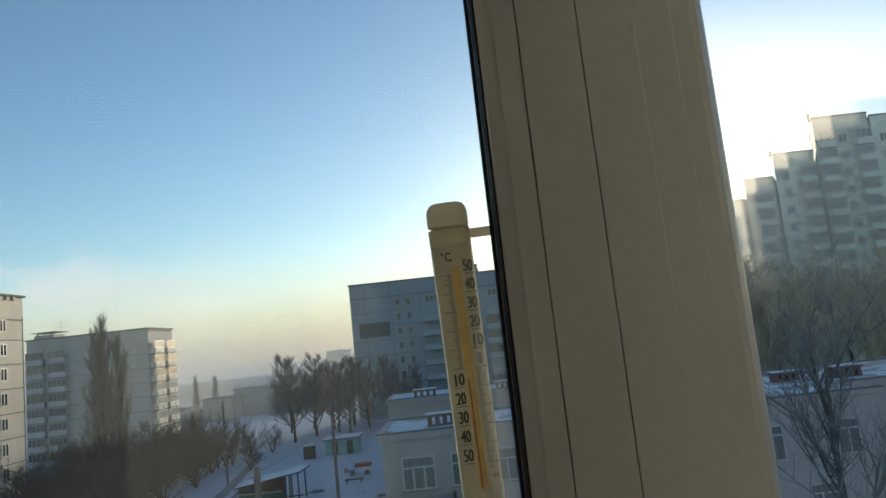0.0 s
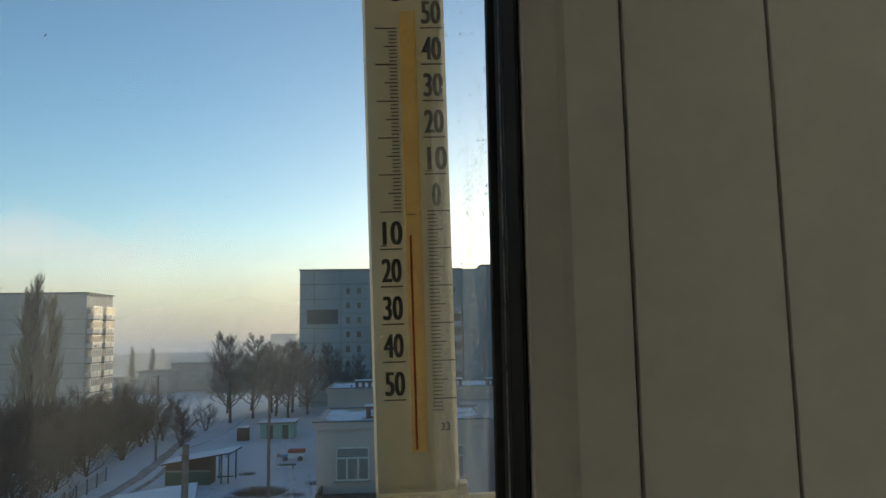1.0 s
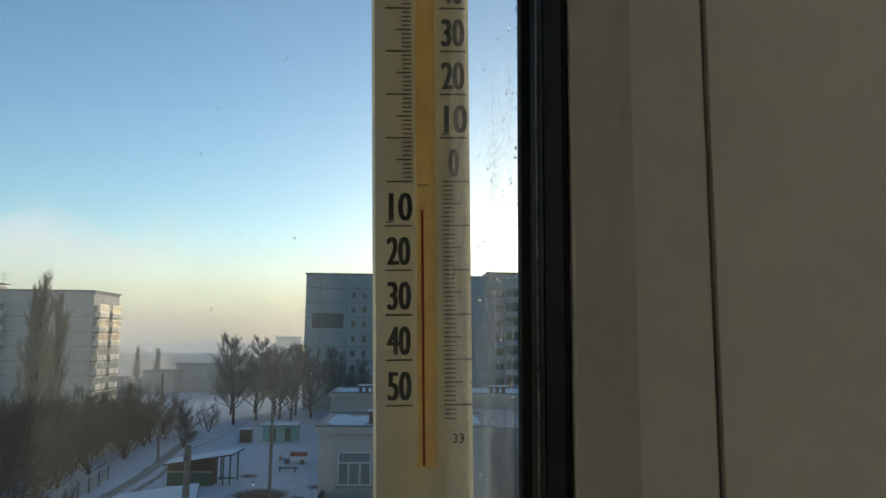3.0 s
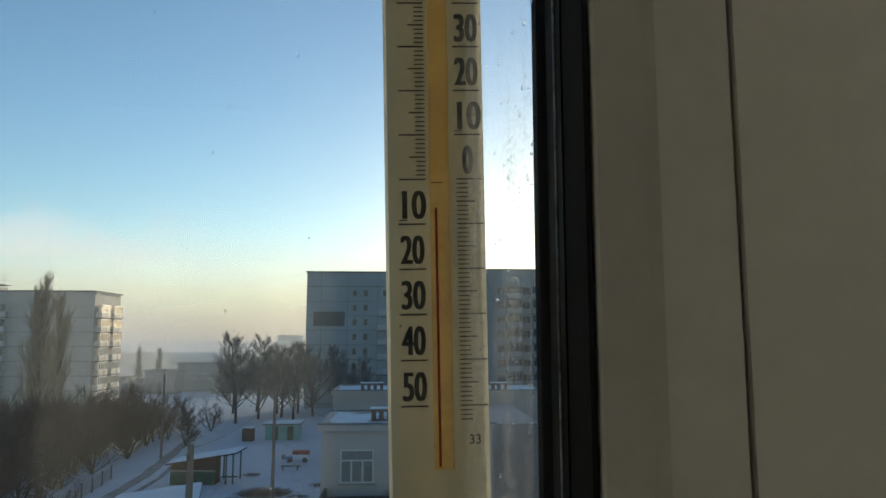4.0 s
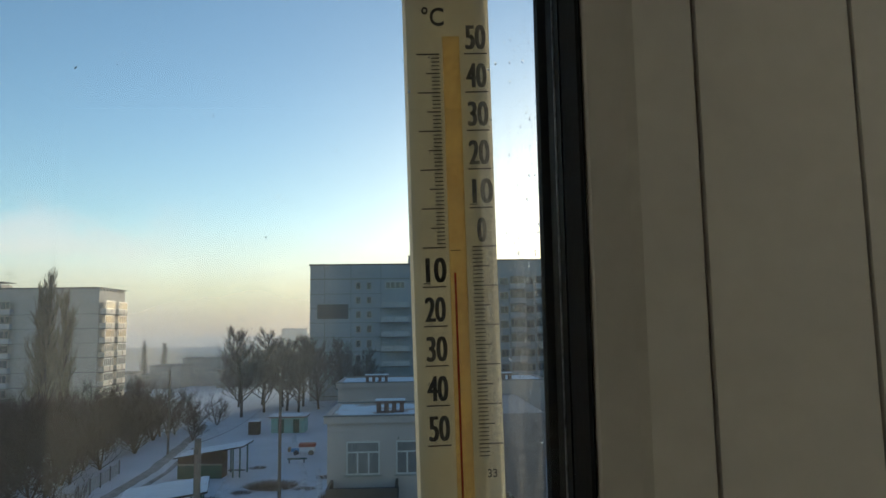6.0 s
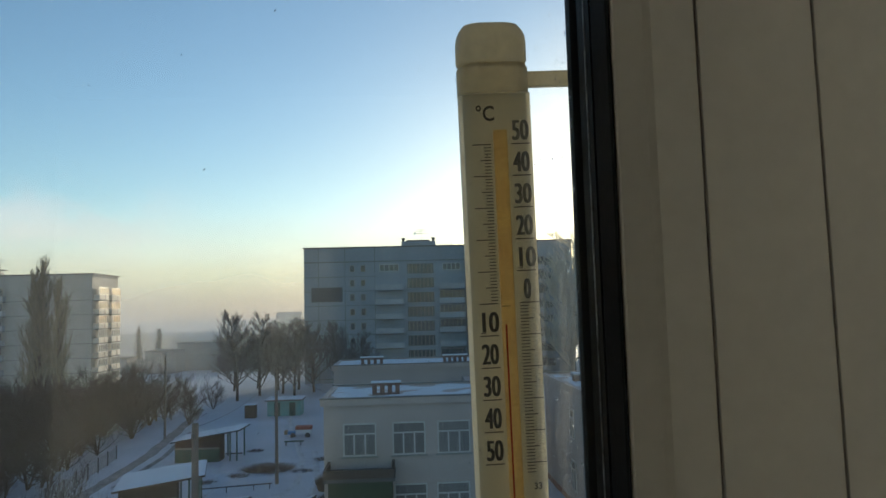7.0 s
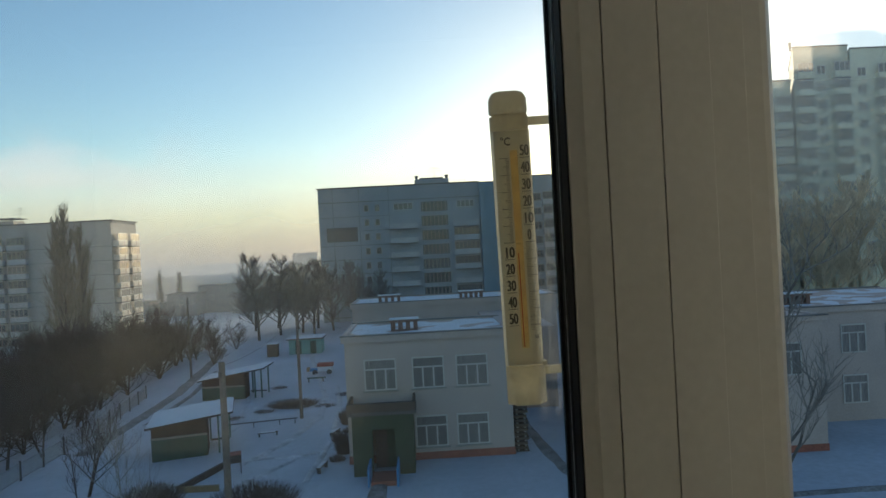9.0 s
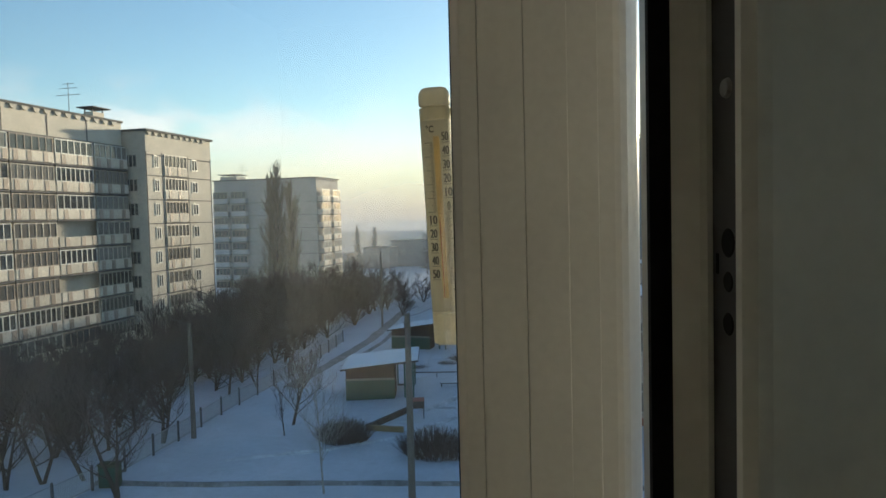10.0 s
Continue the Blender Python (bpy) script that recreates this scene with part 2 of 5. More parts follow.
def lattice(bars, y0, y1):
    """One closed mesh of crossing bars (x0, x1, z0, z1), from y0 to y1."""
    xs = sorted({v for b in bars for v in b[:2]})
    zs = sorted({v for b in bars for v in b[2:]})
    bm = bmesh.new()
    made = {}

    def vert(i, j, y):
        key = (i, j, y)
        if key not in made:
            made[key] = bm.verts.new((xs[i], y, zs[j]))
        return made[key]

    full = set()
    for i in range(len(xs) - 1):
        for j in range(len(zs) - 1):
            cx, cz = (xs[i] + xs[i + 1]) / 2, (zs[j] + zs[j + 1]) / 2
            if any(a < cx < b and c < cz < d for a, b, c, d in bars):
                full.add((i, j))
    for i, j in full:
        ring = [(i, j), (i + 1, j), (i + 1, j + 1), (i, j + 1)]
        bm.faces.new([vert(a, b, y0) for a, b in ring])
        bm.faces.new([vert(a, b, y1) for a, b in ring[::-1]])
        for k, (di, dj) in enumerate(((0, -1), (1, 0), (0, 1), (-1, 0))):
            if (i + di, j + dj) not in full:
                p, q = ring[k], ring[(k + 1) % 4]
                bm.faces.new((vert(*p, y0), vert(*q, y0), vert(*q, y1), vert(*p, y1)))
    return bm


def join(bm, other, m=None):
    me = bpy.data.meshes.new("tmp")
    if m is not None:
        other.transform(m)
    other.to_mesh(me)
    other.free()
    bm.from_mesh(me)
    bpy.data.meshes.remove(me)
    return bm


def prism(points, z0, z1, bevel=0.0):
    """A profile in plan, drawn up from z0 to z1."""
    bm = bmesh.new()
    low = [bm.verts.new((x, y, z0)) for x, y in points]
    high = [bm.verts.new((x, y, z1)) for x, y in points]
    n = len(points)
    for i in range(n):
        bm.faces.new((low[i], low[(i + 1) % n], high[(i + 1) % n], high[i]))
    bm.faces.new(low[::-1])
    bm.faces.new(high)
    return bm


def tube(p, q, r0, r1=None, sides=8, bm=None):
    p, q = Vector(p), Vector(q)
    r1 = r0 if r1 is None else r1
    mine = bmesh.new()
    bmesh.ops.create_cone(mine, cap_ends=True, segments=sides, radius1=r0, radius2=r1, depth=(q - p).length, matrix=Matrix.Translation((p + q) / 2) @ (q - p).to_track_quat("Z", "Y").to_matrix().to_4x4())
    return mine if bm is None else join(bm, mine)


def rounded_rect(w, h, r, n=5):
    pts = []
    for cx, cy, a0 in ((w / 2 - r, h / 2 - r, 0), (-w / 2 + r, h / 2 - r, 90), (-w / 2 + r, -h / 2 + r, 180), (w / 2 - r, -h / 2 + r, 270)):
        for i in range(n + 1):
            a = radians(a0 + 90 * i / n)
            pts.append((cx + r * math.cos(a), cy + r * math.sin(a)))
    return pts


def text_mesh(words, height, squeeze=1.0, depth=0.0002, width=0.0, heavy=0.0):
    """Letters as a mesh in the x-z plane, centred, facing -y; heavy thickens the uprights alone."""
    cu = bpy.data.curves.new("letters", "FONT")
    cu.body, cu.size, cu.align_x, cu.align_y = words, height * 1.38, "CENTER", "CENTER"
    cu.extrude, cu.resolution_u, cu.offset = depth / 2, 4, 0.0 if heavy else height * 0.018
    tmp = new("letters", cu)
    me = bpy.data.meshes.new_from_object(tmp.evaluated_get(bpy.context.evaluated_depsgraph_get()))
    bpy.data.objects.remove(tmp)
    bpy.data.curves.remove(cu)
    me.transform(Matrix.Rotation(radians(90), 4, "X") @ Matrix.Diagonal((squeeze, 1, 1, 1)))
    if width:
        span = max(v.co.x for v in me.vertices) - min(v.co.x for v in me.vertices)
        tall = max(v.co.z for v in me.vertices) - min(v.co.z for v in me.vertices)
        me.transform(Matrix.Diagonal(((width - 2 * heavy) / span, 1, height / tall, 1)))
    if heavy:
        bm = bmesh.new()
        for i in (-1, -.33, .33, 1):
            one = bmesh.new()
            one.from_mesh(me)
            join(bm, one, Matrix.Translation((heavy * i, i * .00002, 0)))
        bm.to_mesh(me)
        bm.free()
    return me


# ---- room and window ----
WZ0, WZ1 = 12.75, 14.35          # window opening
WX0, WX1 = -1.05, 0.86


def wall_part(name, bm, label, mat=M_ROOM):
    return tagged(part(name, bm, mat, None), label, "wall", kind="structure")


def room():
    x0, x1, y0, y1, z0, z1 = -1.9, 2.3, -3.6, 0.0, 11.95, 14.65
    bm = box(x0 - .2, WX0, -0.16, 0.30, z0, z1)
    box(WX1, x1 + .2, -0.16, 0.30, z0, z1, bm)
    box(WX0, WX1, -0.16, 0.30, z0, WZ0, bm)
    box(WX0, WX1, -0.16, 0.30, WZ1, z1, bm)
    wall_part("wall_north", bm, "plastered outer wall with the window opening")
    wall_part("wall_south", box(x0 - .2, x1 + .2, y0 - .2, y0, z0, z1), "plain plastered wall behind the window room")
    wall_part("wall_west", box(x0 - .2, x0, y0, -0.16, z0, z1), "plain plastered side wall of the room")
    # unseen side wall with an opening added to let in light
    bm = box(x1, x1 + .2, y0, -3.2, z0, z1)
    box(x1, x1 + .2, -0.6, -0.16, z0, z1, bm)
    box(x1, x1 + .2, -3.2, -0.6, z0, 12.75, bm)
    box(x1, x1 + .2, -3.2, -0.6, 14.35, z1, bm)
    wall_part("wall_east", bm, "unseen side wall, pale to bounce light, with an added opening", M_ROOM_BOUNCE)
    # window added out of view so that daylight reaches the sash face
    w = tagged(empty("added_side_window"), "unseen white window added in the side wall to light the sash", "window", kind="structure")
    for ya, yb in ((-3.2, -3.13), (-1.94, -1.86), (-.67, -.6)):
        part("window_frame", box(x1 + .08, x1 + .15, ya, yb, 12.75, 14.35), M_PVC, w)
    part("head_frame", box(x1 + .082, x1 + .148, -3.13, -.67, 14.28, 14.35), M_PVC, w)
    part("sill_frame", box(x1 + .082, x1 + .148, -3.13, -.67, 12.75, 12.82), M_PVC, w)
    # unseen curtain, added as a diffuser that warms the side light
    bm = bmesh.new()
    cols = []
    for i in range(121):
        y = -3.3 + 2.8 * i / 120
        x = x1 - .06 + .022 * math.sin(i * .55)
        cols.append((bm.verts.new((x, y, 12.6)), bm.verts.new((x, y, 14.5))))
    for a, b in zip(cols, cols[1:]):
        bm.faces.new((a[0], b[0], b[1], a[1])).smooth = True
    tagged(part("curtain", bm, M_WARM_TULLE, None), "unseen thin cream curtain added to warm the side light", "curtain")
    tagged(part("floor", box(x0 - .2, x1 + .2, y0 - .2, .3, z0 - .2, z0), M_BOARDS, None), "brown boarded floor of the room", "floor", kind="structure")
    tagged(part("ceiling", box(x0 - .2, x1 + .2, y0 - .2, .3, z1, z1 + .2), M_ROOM, None), "plain painted ceiling of the room", "ceiling", kind="structure")


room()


def fixed_window():
    """Fixed pane with glazing bead, frame and mullion, seen from the room."""
    w = tagged(empty("window_1"), "white plastic window with a fixed pane and glazing beads", "window", kind="structure")
    # upright frame between bead joint and mullion joint
    part("window_frame", prism([(0.0422, 0.028), (0.0422, -0.0121), (0.0425, -0.0125), (0.07205, -0.0125), (0.0723, -0.0122), (0.0723, 0.060), (0.030, 0.060), (0.030, 0.034)], WZ0, WZ1), M_PVC, w)
    bead = [(0.0226, 0.0085), (0.0226, -0.0035), (0.0232, -0.0052), (0.0288, -0.0108), (0.0305, -0.0120), (0.0416, -0.0120), (0.0419, -0.0117), (0.0419, 0.0085)]
    part("glazing_bead", prism(bead, WZ0 + .05, WZ1 - .05), M_PVC, w, "white plastic glazing bead")
    part("inner_gasket", prism([(0.0212, 0.0092), (0.0217, -0.0030), (0.0222, -0.0040), (0.02255, -0.0034), (0.02255, 0.0090)], WZ0 + .05, WZ1 - .05), M_GASKET, w, "black rubber glazing gasket")
    part("joint_strip", prism([(0.04192, 0.0085), (0.04192, -0.0112), (0.04218, -0.0112), (0.04218, 0.0085)], WZ0 + .05, WZ1 - .05), M_SEAM, w, "dark joint between bead and frame")
    # edge of the sealed glass unit
    part("spacer_bar", prism([(0.0216, 0.0138), (0.0216, 0.0272), (0.032, 0.0272), (0.032, 0.0138)], WZ0 + .05, WZ1 - .05), M_SPACER, w, "dark metal spacer bar of the double glazing")
    part("spacer_line", prism([(0.0213, 0.0185), (0.0213, 0.0190), (0.0216, 0.0190), (0.0216, 0.0185)], WZ0 + .05, WZ1 - .05), M_SEALLINE, w)
    part("outer_gasket", prism([(0.0203, 0.0318), (0.0200, 0.0345), (0.0206, 0.0385), (0.030, 0.0385), (0.030, 0.0316)], WZ0 + .05, WZ1 - .05), M_GASKET, w, "black rubber outer gasket")
    part("mullion", prism([(0.0726, 0.060), (0.0726, -0.0125), (0.07285, -0.0128), (0.1000, -0.0130), (0.1003, -0.0126), (0.1190, -0.0126), (0.1193, -0.0121), (0.1290, -0.0116), (0.1330, -0.0104), (0.1372, -0.0060), (0.1408, 0.0010), (0.1438, 0.0080), (0.1450, 0.0140), (0.1450, 0.0260), (0.132, 0.0260), (0.132, 0.060)], WZ0, WZ1), M_PVC, w, "white plastic window mullion with rounded edge")
    part("mullion_gasket", prism([(0.1322, 0.0262), (0.1322, 0.034), (0.1410, 0.030), (0.1425, 0.0262)], WZ0, WZ1), M_GASKET, w)
    part("joint_strip", prism([(0.07232, 0.050), (0.07232, -0.0116), (0.07258, -0.0116), (0.07258, 0.050)], WZ0, WZ1), M_SEAM, w)
    # far side, head and sill of the frame
    part("side_frame", prism([(WX0, 0.06), (WX0, -0.0125), (WX0 + .07, -0.0125), (WX0 + .08, -0.003), (WX0 + .08, 0.06)], WZ0, WZ1), M_PVC, w)
    part("side_frame", box(WX1 - .05, WX1, -0.0125, 0.06, WZ0, WZ1, bevel=0.003), M_PVC, w)
    part("head_frame", box(WX0 + .08, WX1 - .05, -0.0120, 0.06, WZ1 - .06, WZ1, bevel=0.003), M_PVC, w)
    part("sill_frame", box(WX0 + .08, WX1 - .05, -0.0120, 0.06, WZ0, WZ0 + .06, bevel=0.003), M_PVC, w)
    for y, mat in ((0.0095, M_GLASS), (0.0275, M_DUSTY)):
        p = part("pane", box(WX0 + .075, 0.0300, y, y + 0.004, WZ0 + .055, WZ1 - .055), mat, w, "clear window pane, slightly dusty")
        p.visible_shadow = False
    return w


fixed_window()


def open_sash():
    """The inward-opened sash; u runs from its free edge to the hinge, n into the room."""
    turn = radians(16.9)
    s = tagged(empty("window_sash", Matrix.Translation((0.1365, -0.2095, 0)) @ Matrix.Rotation(turn, 4, "Z")), "white plastic window sash standing open inward", "window sash", kind="structure")
    H0, H1, W = WZ0 + .03, WZ1 - .03, 0.66
    # local x = u, local y = -n
    prof = [(0.0, 0.0), (-0.0012, -0.003), (-0.0012, -0.0130), (0.0, -0.0135), (0.006, -0.0135), (0.006, -0.0185), (0.0035, -0.0185), (0.011, -0.0235), (0.0125, -0.0255), (0.0165, -0.0255), (0.0165, -0.0475), (0.0110, -0.0475), (0.0115, -0.0500), (0.0150, -0.0525), (0.0190, -0.0532), (0.066, -0.0532), (0.076, -0.046), (0.0765, -0.030), (0.0765, 0.0)]
    part("stile", prism(prof, H0, H1), M_PVC, s)
    part("edge_gasket", prism([(0.0058, -0.0137), (-0.0030, -0.0137), (-0.0030, -0.0165), (0.0022, -0.0183), (0.0058, -0.0183)], H0, H1), M_GASKET, s, "black rubber seal along the sash edge")
    rail = part("lock_rail", prism([(0.0163, -0.0262), (0.0140, -0.0262), (0.0140, -0.0468), (0.0163, -0.0468)], H0 + .05, H1 - .05), M_METAL, s, "dark steel locking rail with screw and holes")
    for z, r, name in ((13.4834, 0.0032, "screw"), (13.4365, 0.0048, "hole"), (13.4245, 0.0034, "hole"), (13.4115, 0.0038, "hole")):
        bm = tube((0.0141, -0.0365, z), (0.0128 if name == "screw" else 0.0137, -0.0365, z), r, r * .8, 16)
        part(name, bm, M_STEEL if name == "screw" else M_GASKET, rail)
    part("keeper_slot", box(0.0136, 0.0139, -0.0440, -0.0425, 13.4265, 13.4330), M_GASKET, rail)
    part("keeper_slot", box(0.0136, 0.0139, -0.0305, -0.0290, 13.4265, 13.4330), M_GASKET, rail)
    part("stile", box(W - .07, W, -0.0532, 0, H0, H1, bevel=0.003), M_PVC, s)
    part("rail", box(.0765, W - .07, -0.0530, 0, H0, H0 + .075, bevel=0.003), M_PVC, s)
    part("rail", box(.0765, W - .07, -0.0530, 0, H1 - .075, H1, bevel=0.003), M_PVC, s)
    guard = prism([(.024 * math.cos(radians(a)), .024 * math.sin(radians(a))) for a in range(0, 360, 12)], -.006, .006, bevel=.002)
    guard.transform(Matrix.Translation((.002, -.008, 13.549)) @ Matrix.Rotation(radians(90), 4, "X"))
    part("edge_guard", guard, M_PVC, s, "rounded white plastic guard on the sash edge")
    p = part("pane", box(.07, W - .065, -0.030, -0.026, H0 + .07, H1 - .07), M_GLASS, s, "clear window pane")
    p.visible_shadow = False
    return s


open_sash()

# ---- thermometer ----
U = 0.01046                      # ten degrees of the scale


def thermometer():
    t = tagged(empty("thermometer", Matrix.Translation((0, 0.0516, 13.45)) @ Matrix.Rotation(radians(-1.31), 4, "Y") @ Matrix.Rotation(radians(4.0), 4, "X")),
               "cream plastic window thermometer with red column outside the pane", "thermometer")
    w = 0.0226
    # body: a flat rounded tube, open at the front face
    bm = prism([(x - .0004, y + 0.0055) for x, y in rounded_rect(w + .0008, 0.0115, 0.004)], -7.45 * U, 6.62 * U)
    part("body", bm, M_CREAM, t)
    z0, z1 = -7.42 * U, 6.6 * U
    plate = lattice([(-0.0112, -0.00165, z0, z1), (0.00305, 0.0112, z0, z1), (-0.0112, 0.0112, 5.46 * U, z1), (-0.0112, 0.0112, z0, -6.39 * U)], -0.0006, -0.0003)
    part("scale_plate", plate, M_PLATE, t, "cream scale plate with black print")
    cap = bmesh.new()
    rings = []
    for z, inset in ((7.62, .0006), (7.72, 0), (8.32, 0), (8.52, .0003), (8.69, .0011), (8.87, .0025), (8.96, .0048), (8.99, .0075)):
        k = 1 - 2 * inset / (w + .0010)
        rings.append([cap.verts.new((x * k - .0004, y * (1 - inset / .009) + .0055, z * U)) for x, y in rounded_rect(w + .0010, 0.0135, 0.005)])
    for a, b in zip(rings, rings[1:]):
        for i in range(len(a)):
            cap.faces.new((a[i], a[(i + 1) % len(a)], b[(i + 1) % len(a)], b[i])).smooth = True
    cap.faces.new(rings[0][::-1])
    cap.faces.new(rings[-1])
    part("cap", cap, M_CREAM_DARK, t, "yellowed plastic cap")
    part("collar", prism([(x - .0003, y + 0.0055) for x, y in rounded_rect(w + .0012, 0.0130, 0.005)], 6.65 * U, 7.48 * U), M_CREAM_DARK, t)
    part("neck", prism([(x + .0004, y + 0.0055) for x, y in rounded_rect(w - .0010, 0.0118, 0.005)], 7.485 * U, 7.615 * U), M_CREAM_DARK, t)
    foot = prism([(x + .0003, y + 0.0055) for x, y in rounded_rect(w + .0020, 0.0135, 0.005)], -9.9 * U, -7.5 * U)
    bmesh.ops.bevel(foot, geom=[e for e in foot.edges if abs(e.verts[0].co.z - e.verts[1].co.z) < 1e-6 and e.verts[0].co.z < -9 * U], offset=0.003, segments=4, affect="EDGES", profile=0.5)
    part("foot", foot, M_CREAM_DARK, t, "yellowed plastic foot")
    part("foot_clip", box(w / 2 - .0005, w / 2 + .0022, -0.0012, 0.004, -7.55 * U, -7.25 * U, bevel=.0004), M_CREAM_DARK, t)
    # arms to the frame
    for z0, rise in ((7.15 * U, 0.0006), (-7.95 * U, 0.0)):
        bm = box(w / 2, 0.050, 0.0040, 0.0066, z0 - .0027, z0 + .0027, bevel=0.0006)
        part("arm", bm, M_CREAM_DARK, t, "plastic arm holding the thermometer to the frame")
    part("capillary_backing", box(-0.0016, 0.0030, -0.0012, -0.0003, -6.38 * U, 5.45 * U, bevel=0.0002), M_ORANGE, t, "orange strip behind the capillary")
    part("liquid_column", tube((-0.0002, -0.0013, -6.3 * U), (-0.0002, -0.0013, -0.65 * U), 0.00030, sides=8), M_RED, t, "thin red spirit column at minus seven degrees")
    part("zero_mark", box(-0.0012, 0.0014, -0.0014, -0.0012, -0.02 * U - .0008, -0.02 * U - .0006), M_INK, t)
    ink_y = -0.0007
    ticks = {}
    for side, x_in, x_mid, x_small, x_long, rng in (("l", -0.0025, -0.0062, -0.0047, -0.0086, range(0, 51)), ("r", 0.0047, 0.0090, 0.0074, 0.0110, range(-53, 1))):
        for d in rng:
            kind = "long" if d % 10 == 0 else "mid" if d % 5 == 0 else "small"
            if side == "r" and d == 0:
                kind = "long"
            x_out = {"long": x_long, "mid": x_mid, "small": x_small}[kind]
            key = (side, kind)
            th = 0.00013 if kind == "small" else 0.00016
            if key not in ticks:
                ticks[key] = mesh_of(box(min(x_in, x_out), max(x_in, x_out), ink_y, ink_y + .0003, -th, th), "tick", M_INK)
            part("tick", ticks[key], None, t, m=Matrix.Translation((0, 0, d * U / 10)))
    underline = mesh_of(box(-0.0031, 0.0031, ink_y, ink_y + .0003, -.00016, .00016), "underline", M_INK)
    digits = {}
    for d in (0, 10, 20, 30, 40, 50):
        me = text_mesh(str(d), 0.0066, width=0.0056 if d else 0.0025, heavy=0.00026)
        if d == 10:
            serif = bmesh.new()
            serif.from_mesh(me)
            box(-.0029, -.0011, -.0001, .0001, -.0033, -.00305, serif)
            serif.to_mesh(me)
            serif.free()
        pale = me.copy()
        pale.materials.append(M_INK_PALE)
        me.materials.append(M_INK)
        digits[d] = me
        part("numeral", pale, None, t, m=Matrix.Translation((0.0074, ink_y, d / 10 * U + 0.0041)))
        if d:
            part("underline", underline, None, t, m=Matrix.Translation((0.0074, 0, d / 10 * U)))
            part("numeral", me, None, t, m=Matrix.Translation((-0.0058, ink_y, -d / 10 * U + 0.0041)))
            part("underline", underline, None, t, m=Matrix.Translation((-0.0058, 0, -d / 10 * U)))
    me = text_mesh("\u00b0C", 0.0050, 0.85)
    me.materials.append(M_INK)
    part("unit_sign", me, None, t, m=Matrix.Translation((-0.0040, ink_y, 5.95 * U)))
    me = text_mesh("33", 0.0022, 0.95)
    me.materials.append(M_INK)
    part("small_number", me, None, t, m=Matrix.Translation((0.0079, ink_y, -5.75 * U)))
    return t


thermometer()

# ---- ground ----


def ground_height(x, y):
    h = 0.10 * noise.noise((x * .12, y * .12, 0.3)) + 0.05 * noise.noise((x * .5, y * .5, 2.1))
    h -= 1.5 * min(1, max(0, (-30 - x) / 20))
    return h


def ground():
    xs = sorted(set([-1800, -900, -500, -300, -200, -140] + [round(-110 + 2.0 * i, 2) for i in range(100)] + [100, 140, 200, 300, 600, 1800]))
    ys = sorted(set([-300, -100, -20] + [round(0 + 1.5 * i, 2) for i in range(100)] + [160, 175, 190, 210, 240, 280, 340, 450, 700, 1200, 2500]))
    bm = bmesh.new()
    grid = [[bm.verts.new((x, y, ground_height(x, y))) for x in xs] for y in ys]
    for j in range(len(ys) - 1):
        for i in range(len(xs) - 1):
            bm.faces.new((grid[j][i], grid[j][i + 1], grid[j + 1][i + 1], grid[j + 1][i])).smooth = True
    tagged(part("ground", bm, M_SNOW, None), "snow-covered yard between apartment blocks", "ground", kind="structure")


ground()


def strip(name, points, width, mat, label, category, lift=0.14):
    """A path laid on the snow along points."""
    bm = bmesh.new()
    rows = []
    total = []
    for (xa, ya), (xb, yb) in zip(points, points[1:]):
        n = max(2, int(math.hypot(xb - xa, yb - ya) / 0.8))
        total += [(xa + (xb - xa) * i / n, ya + (yb - ya) * i / n) for i in range(n)]
    total.append(points[-1])
    for i, (x, y) in enumerate(total):
        a, b = total[max(0, i - 1)], total[min(len(total) - 1, i + 1)]
        d = Vector((b[0] - a[0], b[1] - a[1], 0)).normalized()
        nrm = Vector((-d.y, d.x, 0))
        wob = width / 2 * (1 + 0.35 * noise.noise((x * .9, y * .9, 5)))
        row = []
        for s in (-1, -.5, 0, .5, 1):
            p = Vector((x, y, 0)) + nrm * wob * s
            row.append(bm.verts.new((p.x, p.y, ground_height(p.x, p.y) + lift * (1 - abs(s) ** 3 * 1.6))))
        rows.append(row)
    for a, b in zip(rows, rows[1:]):
        for i in range(4):
            bm.faces.new((a[i], a[i + 1], b[i + 1], b[i])).smooth = True
    return tagged(part(name, bm, mat, None), label, category, kind="structure")


for line, w in (([(-16, 51), (-15.2, 56), (-16.4, 61), (-17, 66)], .5), ([(-12.6, 45), (-10.4, 50), (-9, 57), (-9.8, 66), (-12.4, 78), (-15.6, 94)], .7), ([(-7.6, 41), (-7.2, 50), (-7.7, 60), (-9.2, 70)], .6), ([(-13, 46), (-9, 46.4), (-7.4, 47)], .5), ([(-17, 62), (-12, 64), (-8.5, 62)], .5), ([(-21, 34), (-16, 36.4), (-12, 40), (-9, 46)], .5)):
    strip("footpath", line, w, M_TRODDEN, "faint trodden trail in the snow", "path", .10)
strip("footpath", [(-26, 29.9), (-20, 30.6), (-12, 32.2), (-4, 33.6), (6, 34.2), (30, 34.5)], 0.7, M_SLUSH, "narrow dark trodden path across the snow", "path")
strip("road", [(-25.0, 50), (-25.2, 60), (-25.6, 72), (-28.2, 92), (-30, 104)], 1.5, M_SLUSH, "slushy track running past the sheds", "road")
strip("road", [(-23.6, 58), (-23.7, 70), (-25.4, 84)], .7, M_SLUSH, "narrow wheel rut beside the slushy track", "road")
strip("footpath", [(7.0, 52.0), (7.2, 48.0), (7.4, 44.5), (7.9, 40.0), (9.5, 36.0)], 1.0, M_SLUSH, "cleared brown path round the nursery corner", "path")
